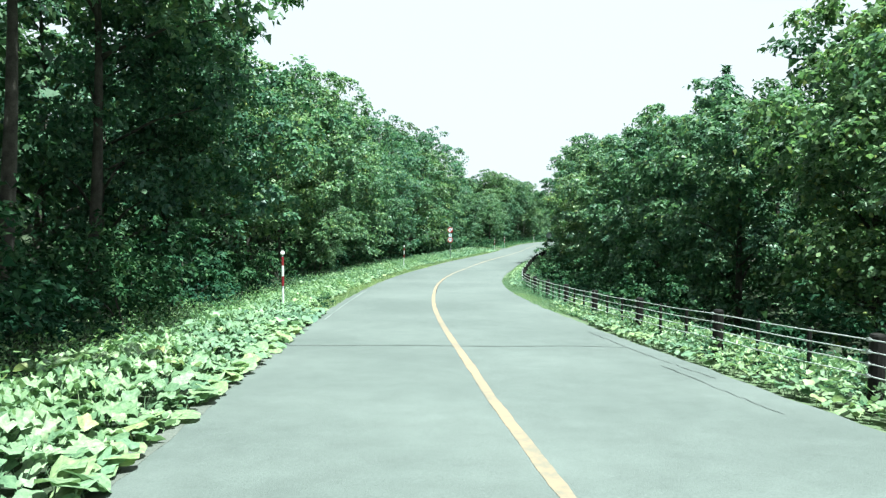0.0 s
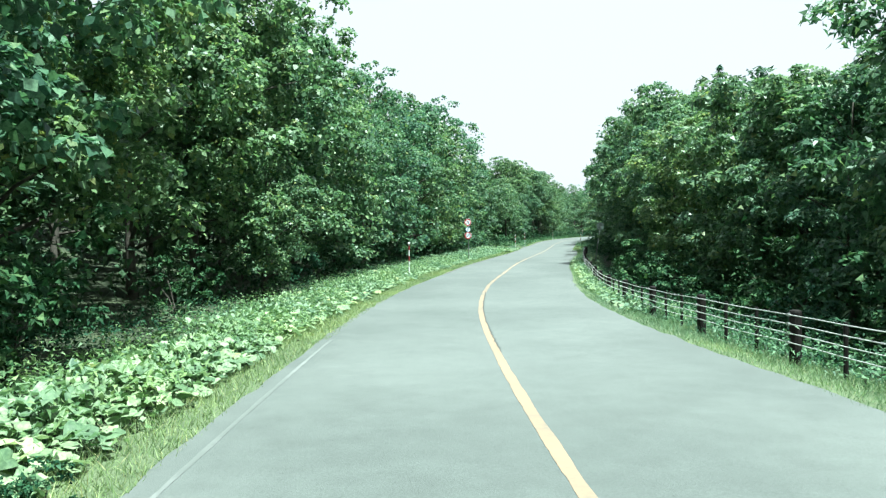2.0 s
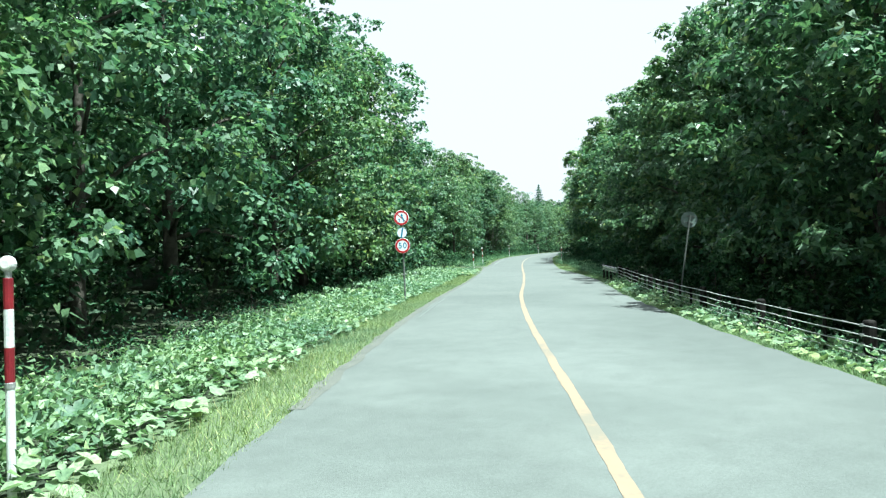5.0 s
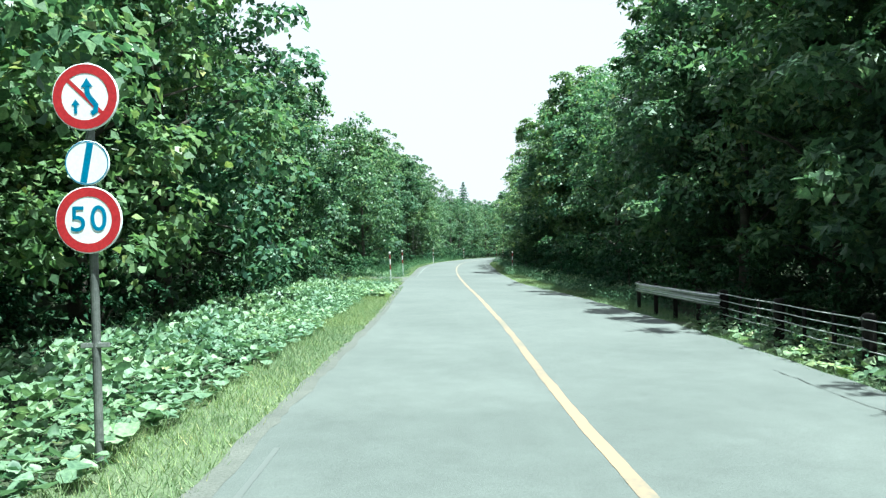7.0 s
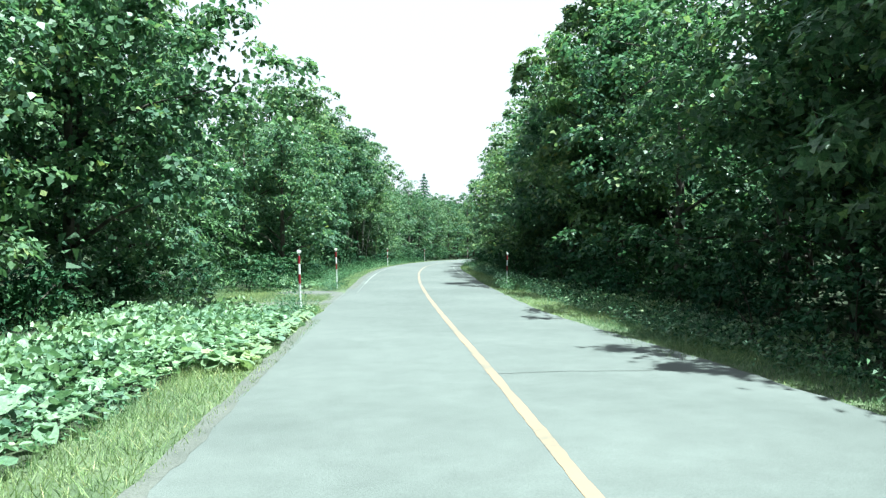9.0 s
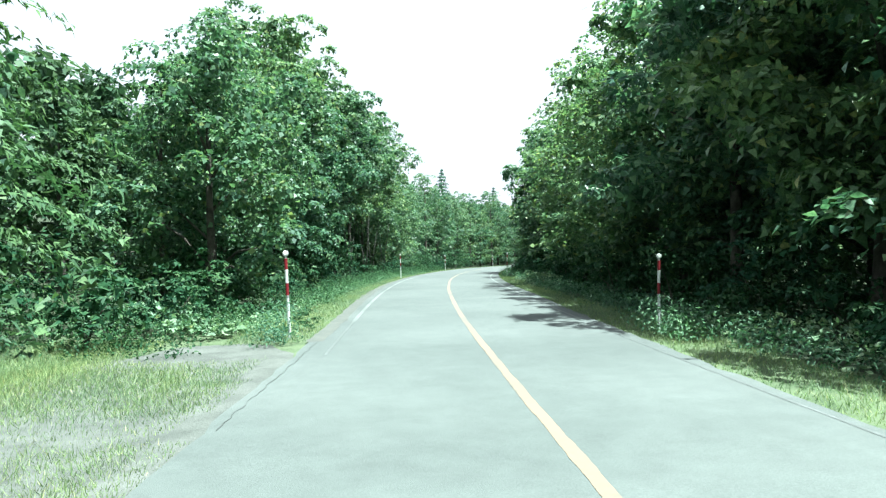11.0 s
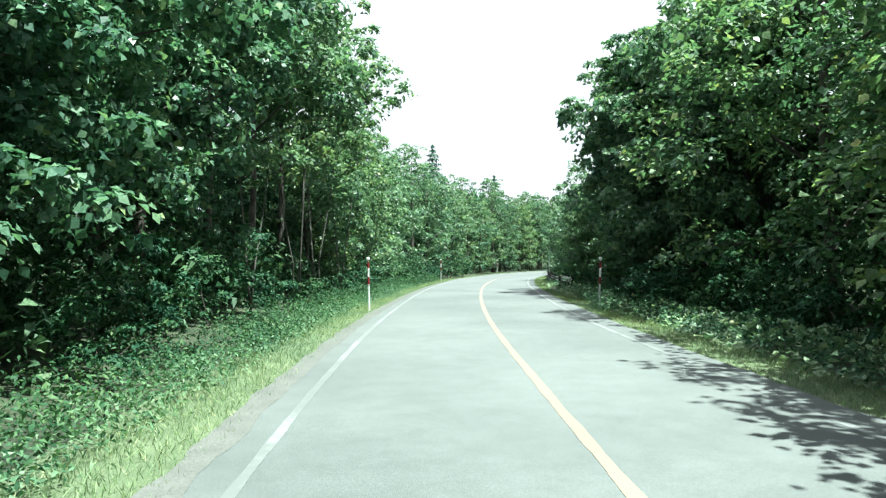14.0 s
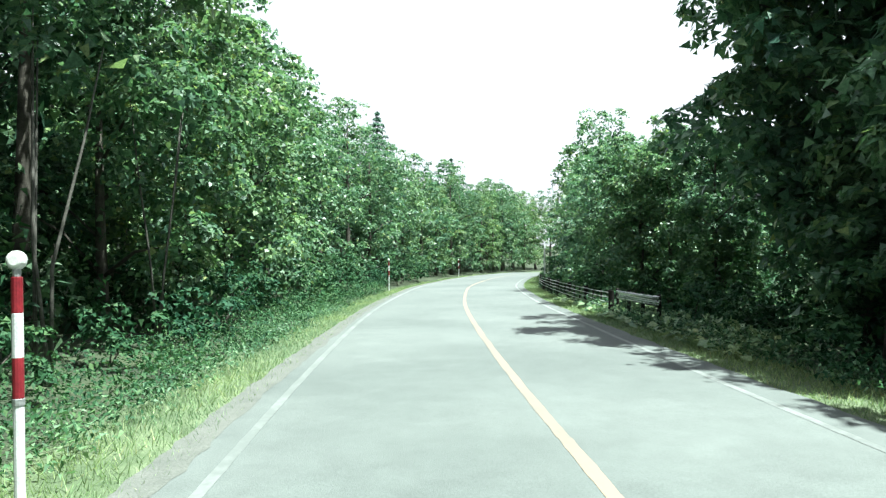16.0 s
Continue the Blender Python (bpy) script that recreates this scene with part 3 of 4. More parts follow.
def stand(proto, s, l, turn, size=1.0, tilt=0.0, used=set()):
    """A tree, shrub or post of that kind at its place beside the road."""
    p = on_ground(s, l)
    m = Matrix.Translation(p) @ pose(0, 0, 0, tilt, 0, turn) 
    if proto.name not in used:
        used.add(proto.name)
        ob = proto
        ob.matrix_basis = m
    else:
        ob = copy_thing(proto, m)
    ob.scale = (size, size, size)
    return ob


EDGE_TREES = [plant_tree("broadleaf_tree", broadleaf(100 + i, h, r, low, 220, 52, sz, n, core=56, bias=0.5, corners=4, full=0.6, core_size=0.24), "green broad-leaved tree with a full crown beside the verge", "tree", "trees along the road")
              for i, (h, r, low, sz, n) in enumerate([(11.5, 4.1, 0.8, 0.19, 19), (12.5, 4.4, 1.1, 0.195, 21), (10.4, 3.9, 0.7, 0.185, 18), (11.4, 4.5, 1.2, 0.195, 19), (9.6, 3.7, 0.6, 0.18, 17)])]
SHADE_TREES = [plant_tree("broadleaf_tree", broadleaf(130 + i, h, r, low, 200, 92, sz, n, core=150, bias=0.1, full=1.3, core_size=0.26), "dark green broad-leaved tree with a dense shaded crown", "tree", "trees along the road")
               for i, (h, r, low, sz, n) in enumerate([(11.8, 3.6, 1.4, 0.205, 20), (12.4, 3.8, 1.8, 0.21, 22), (10.8, 3.5, 1.2, 0.2, 18), (11.6, 3.8, 2.0, 0.205, 20)])]
HIGH_TREES = [plant_tree("broadleaf_tree", broadleaf(150 + i, h, r, low, 220, 70, sz, n, core=130, bias=0.7, shift=1.3, corners=4, core_size=0.24), "green broad-leaved tree whose high crown overhangs the verge", "tree", "trees along the road")
              for i, (h, r, low, sz, n) in enumerate([(12.0, 4.7, 2.6, 0.195, 20), (11.4, 4.5, 2.2, 0.19, 20), (12.8, 4.9, 3.0, 0.2, 21)])]
SUNNY_TREES = [plant_tree("broadleaf_tree", broadleaf(170 + i, h, r, low, 230, 40, sz, n, core=34, bias=0.3, corners=4, full=-0.3, core_size=0.22, rc=0.62), "sunlit yellowish-green broad-leaved tree with a sloping crown", "tree", "trees along the road")
               for i, (h, r, low, sz, n) in enumerate([(12.2, 4.6, 1.0, 0.19, 22), (11.4, 4.4, 1.2, 0.19, 21), (12.8, 4.7, 1.4, 0.195, 23)])]
# Added trees, their crowns mostly above the view, that block sun from those below.
CANOPY_TREES = [plant_tree("broadleaf_tree", broadleaf(180 + i, h, r, low, 150, 64, 0.23, n, core=100, shift=1.9), "tall broad-leaved tree with a high spreading crown, added to shade those below", "tree", "trees along the road")
                for i, (h, r, low, n) in enumerate([(14.5, 5.2, 8.4, 17), (15.2, 5.5, 9.0, 18)])]
DEEP_TREES = [plant_tree("broadleaf_tree", broadleaf(200 + i, h, r, 0.8, 90, 34, 0.3, 16, M_SHADED_LEAF, core=30, core_size=0.6, rc=0.75), "tall green broad-leaved tree deeper in the forest", "tree", "trees deeper in the forest")
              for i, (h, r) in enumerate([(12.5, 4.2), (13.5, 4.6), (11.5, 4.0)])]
BEND_TREES = [plant_tree("broadleaf_tree", broadleaf(210 + i, h, r, 0.7, 150, 44, 0.22, 16, M_LEAF, core=26, rc=0.6), "green broad-leaved tree at the far bend of the road", "tree", "trees along the road")
              for i, (h, r) in enumerate([(12.5, 4.2), (13.5, 4.6), (11.5, 4.0)])]
BACK_CROWNS = [broadleaf(220 + i, h, r, 0.4, 34, 20, 0.55, 12, M_SHADED_LEAF, core=26, core_size=0.8, rc=0.9)[1] for i, (h, r) in enumerate([(12.5, 4.4), (11.5, 4.2)])]
FIRS = [plant_tree("fir_tree", conifer(300 + i, h, r, t, 70, 0.36), "dark green pointed fir tree above the broad-leaved trees", "tree", "fir trees") for i, (h, r, t) in enumerate([(13.0, 5.6, 24), (16.5, 4.4, 26)])]

LARCH = plant_tree("larch_tree", conifer(330, 14.0, 4.6, 17, 150, 0.24, M_LARCH, 6, 0.34), "light green larch tree with drooping layered boughs", "tree")

rnd = random.Random(11)


def row_of_trees(side, s0, s1, step, l_of, protos, size_of):
    s = s0
    while s < s1:
        stand(rnd.choice(protos), s + rnd.uniform(-1, 1), side * (l_of(s) + rnd.uniform(-0.7, 0.7)), (0 if side < 0 else 180) + heading(s) + rnd.uniform(-55, 55), size_of(s) * rnd.uniform(0.9, 1.1))
        s += step * rnd.uniform(0.85, 1.15)


def left_l(s):
    return lerp(s, [(-30, 10.8), (15, 11.0), (25, 11.4), (52, 11.6), (56, 10.6), (60, 10.6), (92, 10.6), (108, 11.3), (114, 11.8), (124, 12.8), (137, 11.4), (148, 11.2), (153, 10.2), (160, 10.4), (179, 11.0), (180, 9.8), (290, 9.8)])


def right_l(s):
    return lerp(s, [(-30, 12.0), (30, 11.6), (50, 11.2), (60, 10.0), (80, 10.0), (90, 9.5), (107, 9.4), (112, 11.8), (124, 11.4), (127, 9.6), (132, 8.5), (150, 8.5), (156, 9.2), (166, 10.2), (170, 9.8), (174, 9.5), (177, 9.3), (182, 9.3), (185, 8.4), (192, 7.8), (204, 7.6), (215, 8.8), (290, 9.8)])


def left_size(s):
    return lerp(s, [(-30, 1.0), (40, 1.0), (60, 1.08), (75, 1.14), (90, 1.25), (98, 1.25), (108, 1.15), (115, 1.10), (120, 1.0), (126, 0.88), (132, 0.80), (138, 0.77), (146, 0.81), (152, 0.98), (160, 1.05), (175, 1.02), (185, 1.08), (200, 1.0), (225, 0.95), (240, 1.0), (290, 1.1)])


def right_size(s):
    return lerp(s, [(-30, 0.9), (20, 0.86), (28, 0.86), (34, 0.90), (38, 0.84), (42, 0.81), (46, 0.86), (50, 0.95), (55, 0.88), (61, 0.87), (67, 0.97), (73, 1.04), (80, 1.08), (92, 1.16), (98, 1.24), (108, 1.24), (112, 1.12), (125, 1.12), (129, 1.27), (144, 1.26), (165, 1.12), (175, 1.14), (177, 1.2), (181.5, 1.2), (184, 0.58), (188, 0.64), (194, 0.74), (204, 0.75), (215, 0.82), (225, 1.0), (235, 1.05), (290, 1.0)])


def right_back(s):
    return right_size(s) * lerp(s, [(-30, 1.0), (42, 1.0), (48, 0.86), (62, 0.9), (70, 1.0), (80, 1.05), (98, 0.95), (109, 0.9), (112, 0.82), (126, 0.82), (130, 0.85), (144, 0.85), (148, 0.85), (164, 0.95), (169, 1.1), (174, 1.0), (180, 0.8), (196, 0.8), (206, 1.0), (300, 1.0)])


def left_back(s):
    return left_size(s) * lerp(s, [(-30, 1.0), (84, 1.0), (94, 1.08), (108, 1.06), (116, 0.95), (136, 0.95), (150, 1.05), (175, 1.0), (300, 1.0)])


row_of_trees(-1, 25, 54, 5.6, left_l, HIGH_TREES, left_size)
row_of_trees(-1, 55, 122, 6.0, left_l, EDGE_TREES, left_size)
row_of_trees(-1, 140, 161, 5.6, left_l, HIGH_TREES, left_size)
row_of_trees(-1, 180, 192, 5.8, left_l, EDGE_TREES, left_size)
row_of_trees(1, 5, 18, 5.6, right_l, EDGE_TREES, right_size)
row_of_trees(1, 19, 110, 5.4, right_l, SHADE_TREES, right_size)
row_of_trees(1, 112, 126, 5.4, right_l, SUNNY_TREES, right_size)
row_of_trees(1, 128.5, 144, 5.4, right_l, SHADE_TREES, right_size)
row_of_trees(1, 147, 167, 5.0, lambda s: 10.4 if s < 153 else 11.2, SUNNY_TREES, lambda s: 1.14 if s < 153 else 1.08)
row_of_trees(1, 168.5, 182, 4.8, right_l, SHADE_TREES, right_size)
row_of_trees(1, 186, 191, 4.4, right_l, SHADE_TREES, right_size)
row_of_trees(1, 191, 199, 5.5, right_l, EDGE_TREES, right_size)
row_of_trees(-1, 192, 300, 5.5, left_l, BEND_TREES, left_size)
row_of_trees(1, 198, 280, 5.5, right_l, BEND_TREES, right_size)
for s, l, size in ((102.5, 13.8, 1.2), (133.5, 13.2, 1.15), (172.0, 13.0, 1.15), (114.5, -11.0, 1.02), (143.0, -11.4, 0.75)):
    stand(rnd.choice(HIGH_TREES), s, l, (0 if l < 0 else 180) + heading(s), size)
for s, l, size in ((44.6, -7.9, 0.5), (145.0, 8.2, 0.66)):
    stand(rnd.choice(EDGE_TREES), s, l, (0 if l < 0 else 180) + heading(s), size)
# Left side: overhead crowns added so that the foliage under them stays dark.
for s in (-5.0, 1.0, 7.0, 13.0, 19.0, 24.0, 151.0, 157.0, 162.5, 168.0, 173.5, 178.5):
    stand(rnd.choice(CANOPY_TREES), s, -9.3 if s < 15 else -11.4 if s < 30 else -12.6 if s < 160 else -10.7, heading(s) + rnd.uniform(-20, 20), rnd.uniform(0.95, 1.05))
stand(EDGE_TREES[4], 134.5, -7.8, heading(134.5) + 40, 1.0)
stand(SHADE_TREES[0], 176.8, 8.9, 180 + heading(176.8), 1.1)
stand(LARCH, 128.5, -13.2, 30, 1.22)
# Right side: added behind the front row to keep the sun off it.
for s, l in ((83.0, 14.6), (90.0, 14.4), (170.0, 14.0), (175.5, 13.4), (180.0, 12.0)):
    stand(rnd.choice(CANOPY_TREES), s, l, 180 + heading(s) + rnd.uniform(-20, 20), rnd.uniform(0.95, 1.05))
row_of_trees(-1, -12, 300, 6.0, lambda s: left_l(s) + 5.5, DEEP_TREES, left_back)
row_of_trees(1, 0, 270, 6.0, lambda s: right_l(s) + 5.5, DEEP_TREES, right_back)


def far_forest():
    """All the trees that stand too deep in the forest to be told apart, as one mass of foliage."""
    base = []
    for me in BACK_CROWNS:
        v = np.empty(len(me.vertices) * 3, dtype=np.float32)
        me.vertices.foreach_get("co", v)
        base.append(v.reshape(-1, 3))
    out = []
    for side, l_of, size_of, s1 in ((-1, left_l, left_back, 300), (1, right_l, right_back, 270)):
        for far in (11.0, 17.0, 23.5):
            s = -10.0
            while s < s1:
                p = on_ground(s + rnd.uniform(-1, 1), side * (l_of(s) + far + rnd.uniform(-0.7, 0.7)))
                a, k = rnd.uniform(0, 6.28), size_of(s) * rnd.uniform(0.9, 1.1)
                c, d = math.cos(a), math.sin(a)
                turn = np.array([[c, -d, 0], [d, c, 0], [0, 0, 1]], dtype=np.float32)
                out.append(rnd.choice(base) @ turn.T * k + np.array(p, dtype=np.float32))
                s += 6.5 * rnd.uniform(0.85, 1.15)
    return tagged(new("far_forest", quads_of("far_forest", np.concatenate(out), M_SHADED_LEAF, 3)), "dense green broad-leaved forest behind the roadside trees", "forest", kind="stuff")


far_forest()
for s, l, k, size in ((47.2, 17.3, 0, 1.12), (90.0, 17.0, 1, 1.1), (233.5, -12.0, 1, 1.03), (263, -13.5, 1, 1.0)):
    stand(FIRS[k], s, l, rnd.uniform(0, 360), size)

# ---------------- low plants ----------------


def lies(pieces, n, rng):
    """n random places (s, l) in stretches (s0, s1, l0, l1) of the verge, by area."""
    area = np.array([(b - a) * abs(d - c) for a, b, c, d in pieces])
    pick = rng.choice(len(pieces), n, p=area / area.sum())
    out = []
    for k in pick:
        a, b, c, d = pieces[k]
        s, u = rng.uniform(a, b), rng.uniform(0, 1)
        out.append((s, c + (d - c) * u, u))
    return out


def butterbur_leaf(seed):
    """Round leaf, dished in the middle with a wavy drooping rim and a notch, on a slanting stalk; one metre wide and high before scaling."""
    r = random.Random(seed)
    n = 11
    vs, fs = [(0, 0, 0.90)], []
    wave, ph = r.uniform(0.05, 0.10), r.uniform(0, 6)
    for q, z in ((0.30, 0.99), (0.5, 0.93)):
        for k in range(n):
            w = 2 * math.pi * (k + 0.5) / n
            notch = (0.5 if q > 0.4 else 0.75) if k in (0, n - 1) else 1.0
            rr = q * r.uniform(0.93, 1.07) * notch
            vs.append((math.cos(w) * rr, math.sin(w) * rr, z + wave * math.sin(3 * w + ph) * (q / 0.4) + r.uniform(-0.03, 0.03)))
    for k in range(n):
        k2 = (k + 1) % n
        fs.append((0, 1 + k, 1 + k2))
        fs.append((1 + k, 1 + n + k, 1 + n + k2, 1 + k2))
    v, f = tube([(r.uniform(-0.25, 0.25), r.uniform(-0.25, 0.25), -0.1), (0.03, 0, 0.5), (0, 0, 0.89)], [0.035, 0.03, 0.02], 3, False)
    o = len(vs)
    return vs + [tuple(p) for p in v], fs + [tuple(i + o for i in q) for q in f]


BUR = [butterbur_leaf(40 + i) for i in range(6)]


def plain_leaf(seed):
    """The same leaf with fewer corners and no stalk, for the mass."""
    r = random.Random(seed)
    vs, fs, n = [(0.0, 0.0, 0.88)], [], 9
    ph = r.uniform(0, 6)
    for k in range(n):
        w = 2 * math.pi * (k + 0.5) / n
        rr = 0.5 * r.uniform(0.92, 1.06) * (0.68 if k in (0, n - 1) else 1)
        vs.append((math.cos(w) * rr, math.sin(w) * rr, 0.97 + 0.07 * math.sin(2 * w + ph) + r.uniform(-0.04, 0.04)))
    for k in range(n):
        fs.append((0, 1 + k, 1 + (k + 1) % n))
    return vs, fs


PLAIN = [plain_leaf(50 + i) for i in range(6)]
BUR_MESH = [mesh_of("leaf", v, f, M_BUTTERBUR, True) for v, f in BUR]


def bur_pose(s, l, width, height, rng):
    p = on_ground(s, l)
    return Matrix.Translation(p) @ pose(0, 0, 0, rng.normal(0, 17), rng.normal(0, 17), rng.uniform(0, 360)) @ Matrix.Diagonal((width, width, height, 1))


def butterbur_patch(pieces, count, single, label, seed, tall=0.42, fine=False, size=1.0):
    """A patch: the leaves nearest the asphalt are parts of their own, the rest one carpet."""
    rng = np.random.default_rng(seed)
    places = lies(pieces, count, rng)
    base = on_ground(pieces[0][0], pieces[0][2])
    ob = tagged(new("butterbur_patch"), label, "butterbur", "butterbur beside the road")
    ob.location = base
    back = Matrix.Translation(-base)
    places.sort(key=lambda q: abs(q[1]))
    vs, fs = [], []
    for i, (s, l, u) in enumerate(places):
        w = size * (rng.uniform(0.16, 0.34) if i < single else rng.uniform(0.12, 0.28) * (0.7 if rng.random() < 0.5 else 1.0))
        h = tall * rng.uniform(0.45, 1.25) * (0.45 + 0.9 * min(1.0, u * 2))
        m = back @ bur_pose(s, l, w, h, rng)
        k = int(rng.integers(6))
        if i < single:
            part("leaf", BUR_MESH[k], ob, m=m)
        else:
            v, f = BUR[k] if fine and u < 0.7 else PLAIN[k]
            o = len(vs)
            vs += [m @ Vector(q) for q in v]
            fs += [tuple(j + o for j in q) for q in f]
    part("leaf_carpet", mesh_of("leaf_carpet", vs, fs, M_BUTTERBUR, True), ob, kind="stuff")


def blades(name, pieces, count, length, width, mat, label, category, seed, upright=0.55, slim=None):
    """Standing blades or small leaves in stretches of the verge, as one mass."""
    rng = np.random.default_rng(seed)
    pl = lies(pieces, count, rng)
    pos = np.array([on_ground(s, l) for s, l, u in pl])
    k = len(pos)
    d = unit(np.stack([rng.normal(0, upright, k), rng.normal(0, upright, k), np.ones(k)], 1))
    side = unit(np.stack([rng.normal(0, 1, k), rng.normal(0, 1, k), np.zeros(k)], 1))
    lean = unit(np.stack([rng.normal(0, 1, k), rng.normal(0, 1, k), np.zeros(k)], 1))
    ln = (length * rng.uniform(0.45, 1.3, k) * np.array([0.55 + 0.6 * u for _, _, u in pl]))[:, None]
    w = width * rng.uniform(0.6, 1.3, k)[:, None]
    tip = pos + d * ln + lean * ln * 0.35
    v = np.stack([pos - side * w * 0.5, pos + side * w * 0.5, tip], 1)
    return tagged(new(name, quads_of(name, v, mat, 3)), label, category, kind="stuff")


def weeds(name, pieces, count, top, size, mat, label, category, seed, corners=4):
    """Loose mass of small leaves up to a height, in clumps."""
    rng = np.random.default_rng(seed)
    per = 14
    pl = lies(pieces, count // per, rng)
    pos = np.array([on_ground(s, l) for s, l, u in pl])
    hgt = top * rng.uniform(0.3, 1.15, len(pos))
    pos = np.repeat(pos, per, 0)
    k = len(pos)
    rise = rng.uniform(0.05, 1, k) ** 0.7
    pos[:, 2] += np.repeat(hgt, per) * rise
    pos[:, :2] += rng.normal(0, 1, (k, 2)) * (0.10 + 0.14 * rise)[:, None]
    out = unit(np.stack([rng.normal(0, 1, k), rng.normal(0, 1, k), np.full(k, 0.1)], 1))
    return tagged(new(name, quads_of(name, leaf_faces(pos, out, size, rng, 0.45, 0.5, corners=corners), mat, corners)), label, category, kind="stuff")


butterbur_patch([(-4, 10, -3.55, -5.8), (10, 22, -3.5, -5.9), (22, 34, -4.2, -6.0)], 4300, 290, "dense pale green butterbur leaves spilling over the asphalt edge", 1, 0.38, True, 1.18)
butterbur_patch([(34, 56, -4.1, -6.6), (56, 76, -4.4, -7.0)], 5200, 150, "pale green butterbur leaves behind a strip of grass", 2, 0.40, False, 0.88)
butterbur_patch([(76, 92, -4.5, -8.0), (92, 106, -4.8, -8.2), (104, 115, -3.8, -8.2), (107, 114.5, -4.4, -8.2), (127, 134, -5.4, -9.0)], 8800, 200, "broad bed of pale green butterbur leaves beside the signpost", 3, 0.43, False, 1.05)
butterbur_patch([(2, 20, 4.05, 6.4), (20, 28, 4.3, 6.0)], 4200, 220, "butterbur leaves growing through the cable fence", 4, 0.38, False, 0.72)
butterbur_patch([(40, 64, 4.0, 5.9), (64, 90, 4.05, 6.0)], 4200, 240, "low butterbur leaves under the cable fence", 5, 0.32, False, 0.78)
butterbur_patch([(104, 128, 4.9, 8.0), (150, 170, 4.3, 6.4), (174, 196, 4.1, 6.0)], 3200, 140, "butterbur leaves in the shade of the trees", 6, 0.4, False, 0.85)

blades("grass", [(19, 34, -3.5, -4.5), (34, 62, -3.35, -4.5), (62, 76, -3.42, -4.7), (76, 112, -3.42, -4.9)], 64000, 0.18, 0.011, M_GRASS, "bright green grass along the asphalt edge", "grass", 21)
blades("grass", [(110, 127, -8.0, -10.5), (126.3, 132, -3.5, -5.4), (132, 200, -3.55, -5.0), (200, 262, -3.8, -4.8)], 68000, 0.18, 0.011, M_GRASS, "bright green grass along the asphalt edge", "grass", 22)
blades("grass", [(112.5, 117, -4.0, -7.5), (113.8, 118.2, -3.65, -5.2), (119.4, 123.2, -4.1, -8.5), (119.6, 121.8, -3.8, -5.0), (123, 127, -6.6, -9.0), (116.5, 124, -4.0, -8.0)], 62000, 0.15, 0.013, M_GRASS, "thin yellowish grass growing in the gravel", "grass", 25)
blades("grass", [(24, 48, 3.55, 5.3), (48, 90, 3.75, 4.4), (92, 112, 3.9, 6.0)], 46000, 0.18, 0.011, M_GRASS, "bright green grass below the cable fence", "grass", 23)
blades("grass", [(104, 134, 3.15, 4.9), (134, 166, 3.4, 4.7), (166, 182, 3.5, 5.4), (182, 262, 3.6, 4.6)], 64000, 0.18, 0.011, M_GRASS, "bright green grass along the asphalt edge", "grass", 24)

weeds("weeds", [(-4, 34, -6.2, -9.5), (34, 76, -6.6, -10.0), (76, 112, -7.8, -11.5)], 26000, 0.45, 0.10, M_SHADED_SHRUB, "leafy green weeds at the foot of the trees", "weeds", 31)
weeds("weeds", [(110, 132, -9.0, -11.5), (124, 135, -5.6, -8.0), (135, 205, -4.7, -7.2)], 46000, 0.8, 0.085, M_SHADED_SHRUB, "leafy green weeds at the foot of the trees", "weeds", 32)
weeds("weeds", [(2, 36, 5.4, 8.5), (36, 68, 5.6, 8.5)], 14000, 0.85, 0.10, M_SHADED_SHRUB, "tall leafy weeds behind the cable fence", "weeds", 33)
weeds("weeds", [(98, 130, 5.0, 8.5), (130, 182, 4.5, 8.0), (182, 240, 4.6, 7.5)], 24000, 0.7, 0.10, M_SHADED_SHRUB, "leafy green weeds at the foot of the trees", "weeds", 34)
weeds("weeds", [(-4, 22, -4.6, -7.8), (20, 40, -4.3, -7.4), (40, 76, -4.8, -7.4)], 60000, 0.72, 0.09, M_WEED, "pale green weeds growing between the butterbur leaves", "weeds", 36, 3)
weeds("weeds", [(76, 114, -4.8, -8.4), (127, 190, -4.6, -5.6)], 36000, 0.48, 0.08, M_WEED, "pale green weeds growing between the butterbur leaves", "weeds", 37, 3)
weeds("weeds", [(2, 28, 4.4, 7.0), (28, 92, 4.5, 6.4), (96, 190, 4.4, 6.4)], 56000, 0.62, 0.085, M_WEED, "pale green weeds along the fence", "weeds", 38, 3)
weeds("weeds", [(125.6, 127.6, -3.95, -4.6), (113.4, 115, -4.1, -4.9), (124.6, 127.2, 3.6, 4.5), (164.8, 167.0, 3.75, 4.6)], 4600, 0.85, 0.08, M_WEED, "tall pale green weeds round the foot of a snow pole", "weeds", 40, 3)
weeds("undergrowth", [(-6, 112, -9, -22), (112, 280, -7.5, -22), (0, 280, 8, 22)], 46000, 2.4, 0.34, M_SHADED_LEAF, "undergrowth on the forest floor, its leaves coloured dark as in shade", "undergrowth", 35, 3)

weeds("undergrowth", [(-6, 34, -8.6, -13), (134, 186, -8.4, -14), (24, 108, 8.4, 13), (128, 200, 7.6, 13)], 52000, 3.4, 0.24, M_SHADED_SHRUB, "saplings and undergrowth below the trees, with shade put into their dark colour", "undergrowth", 39, 3)


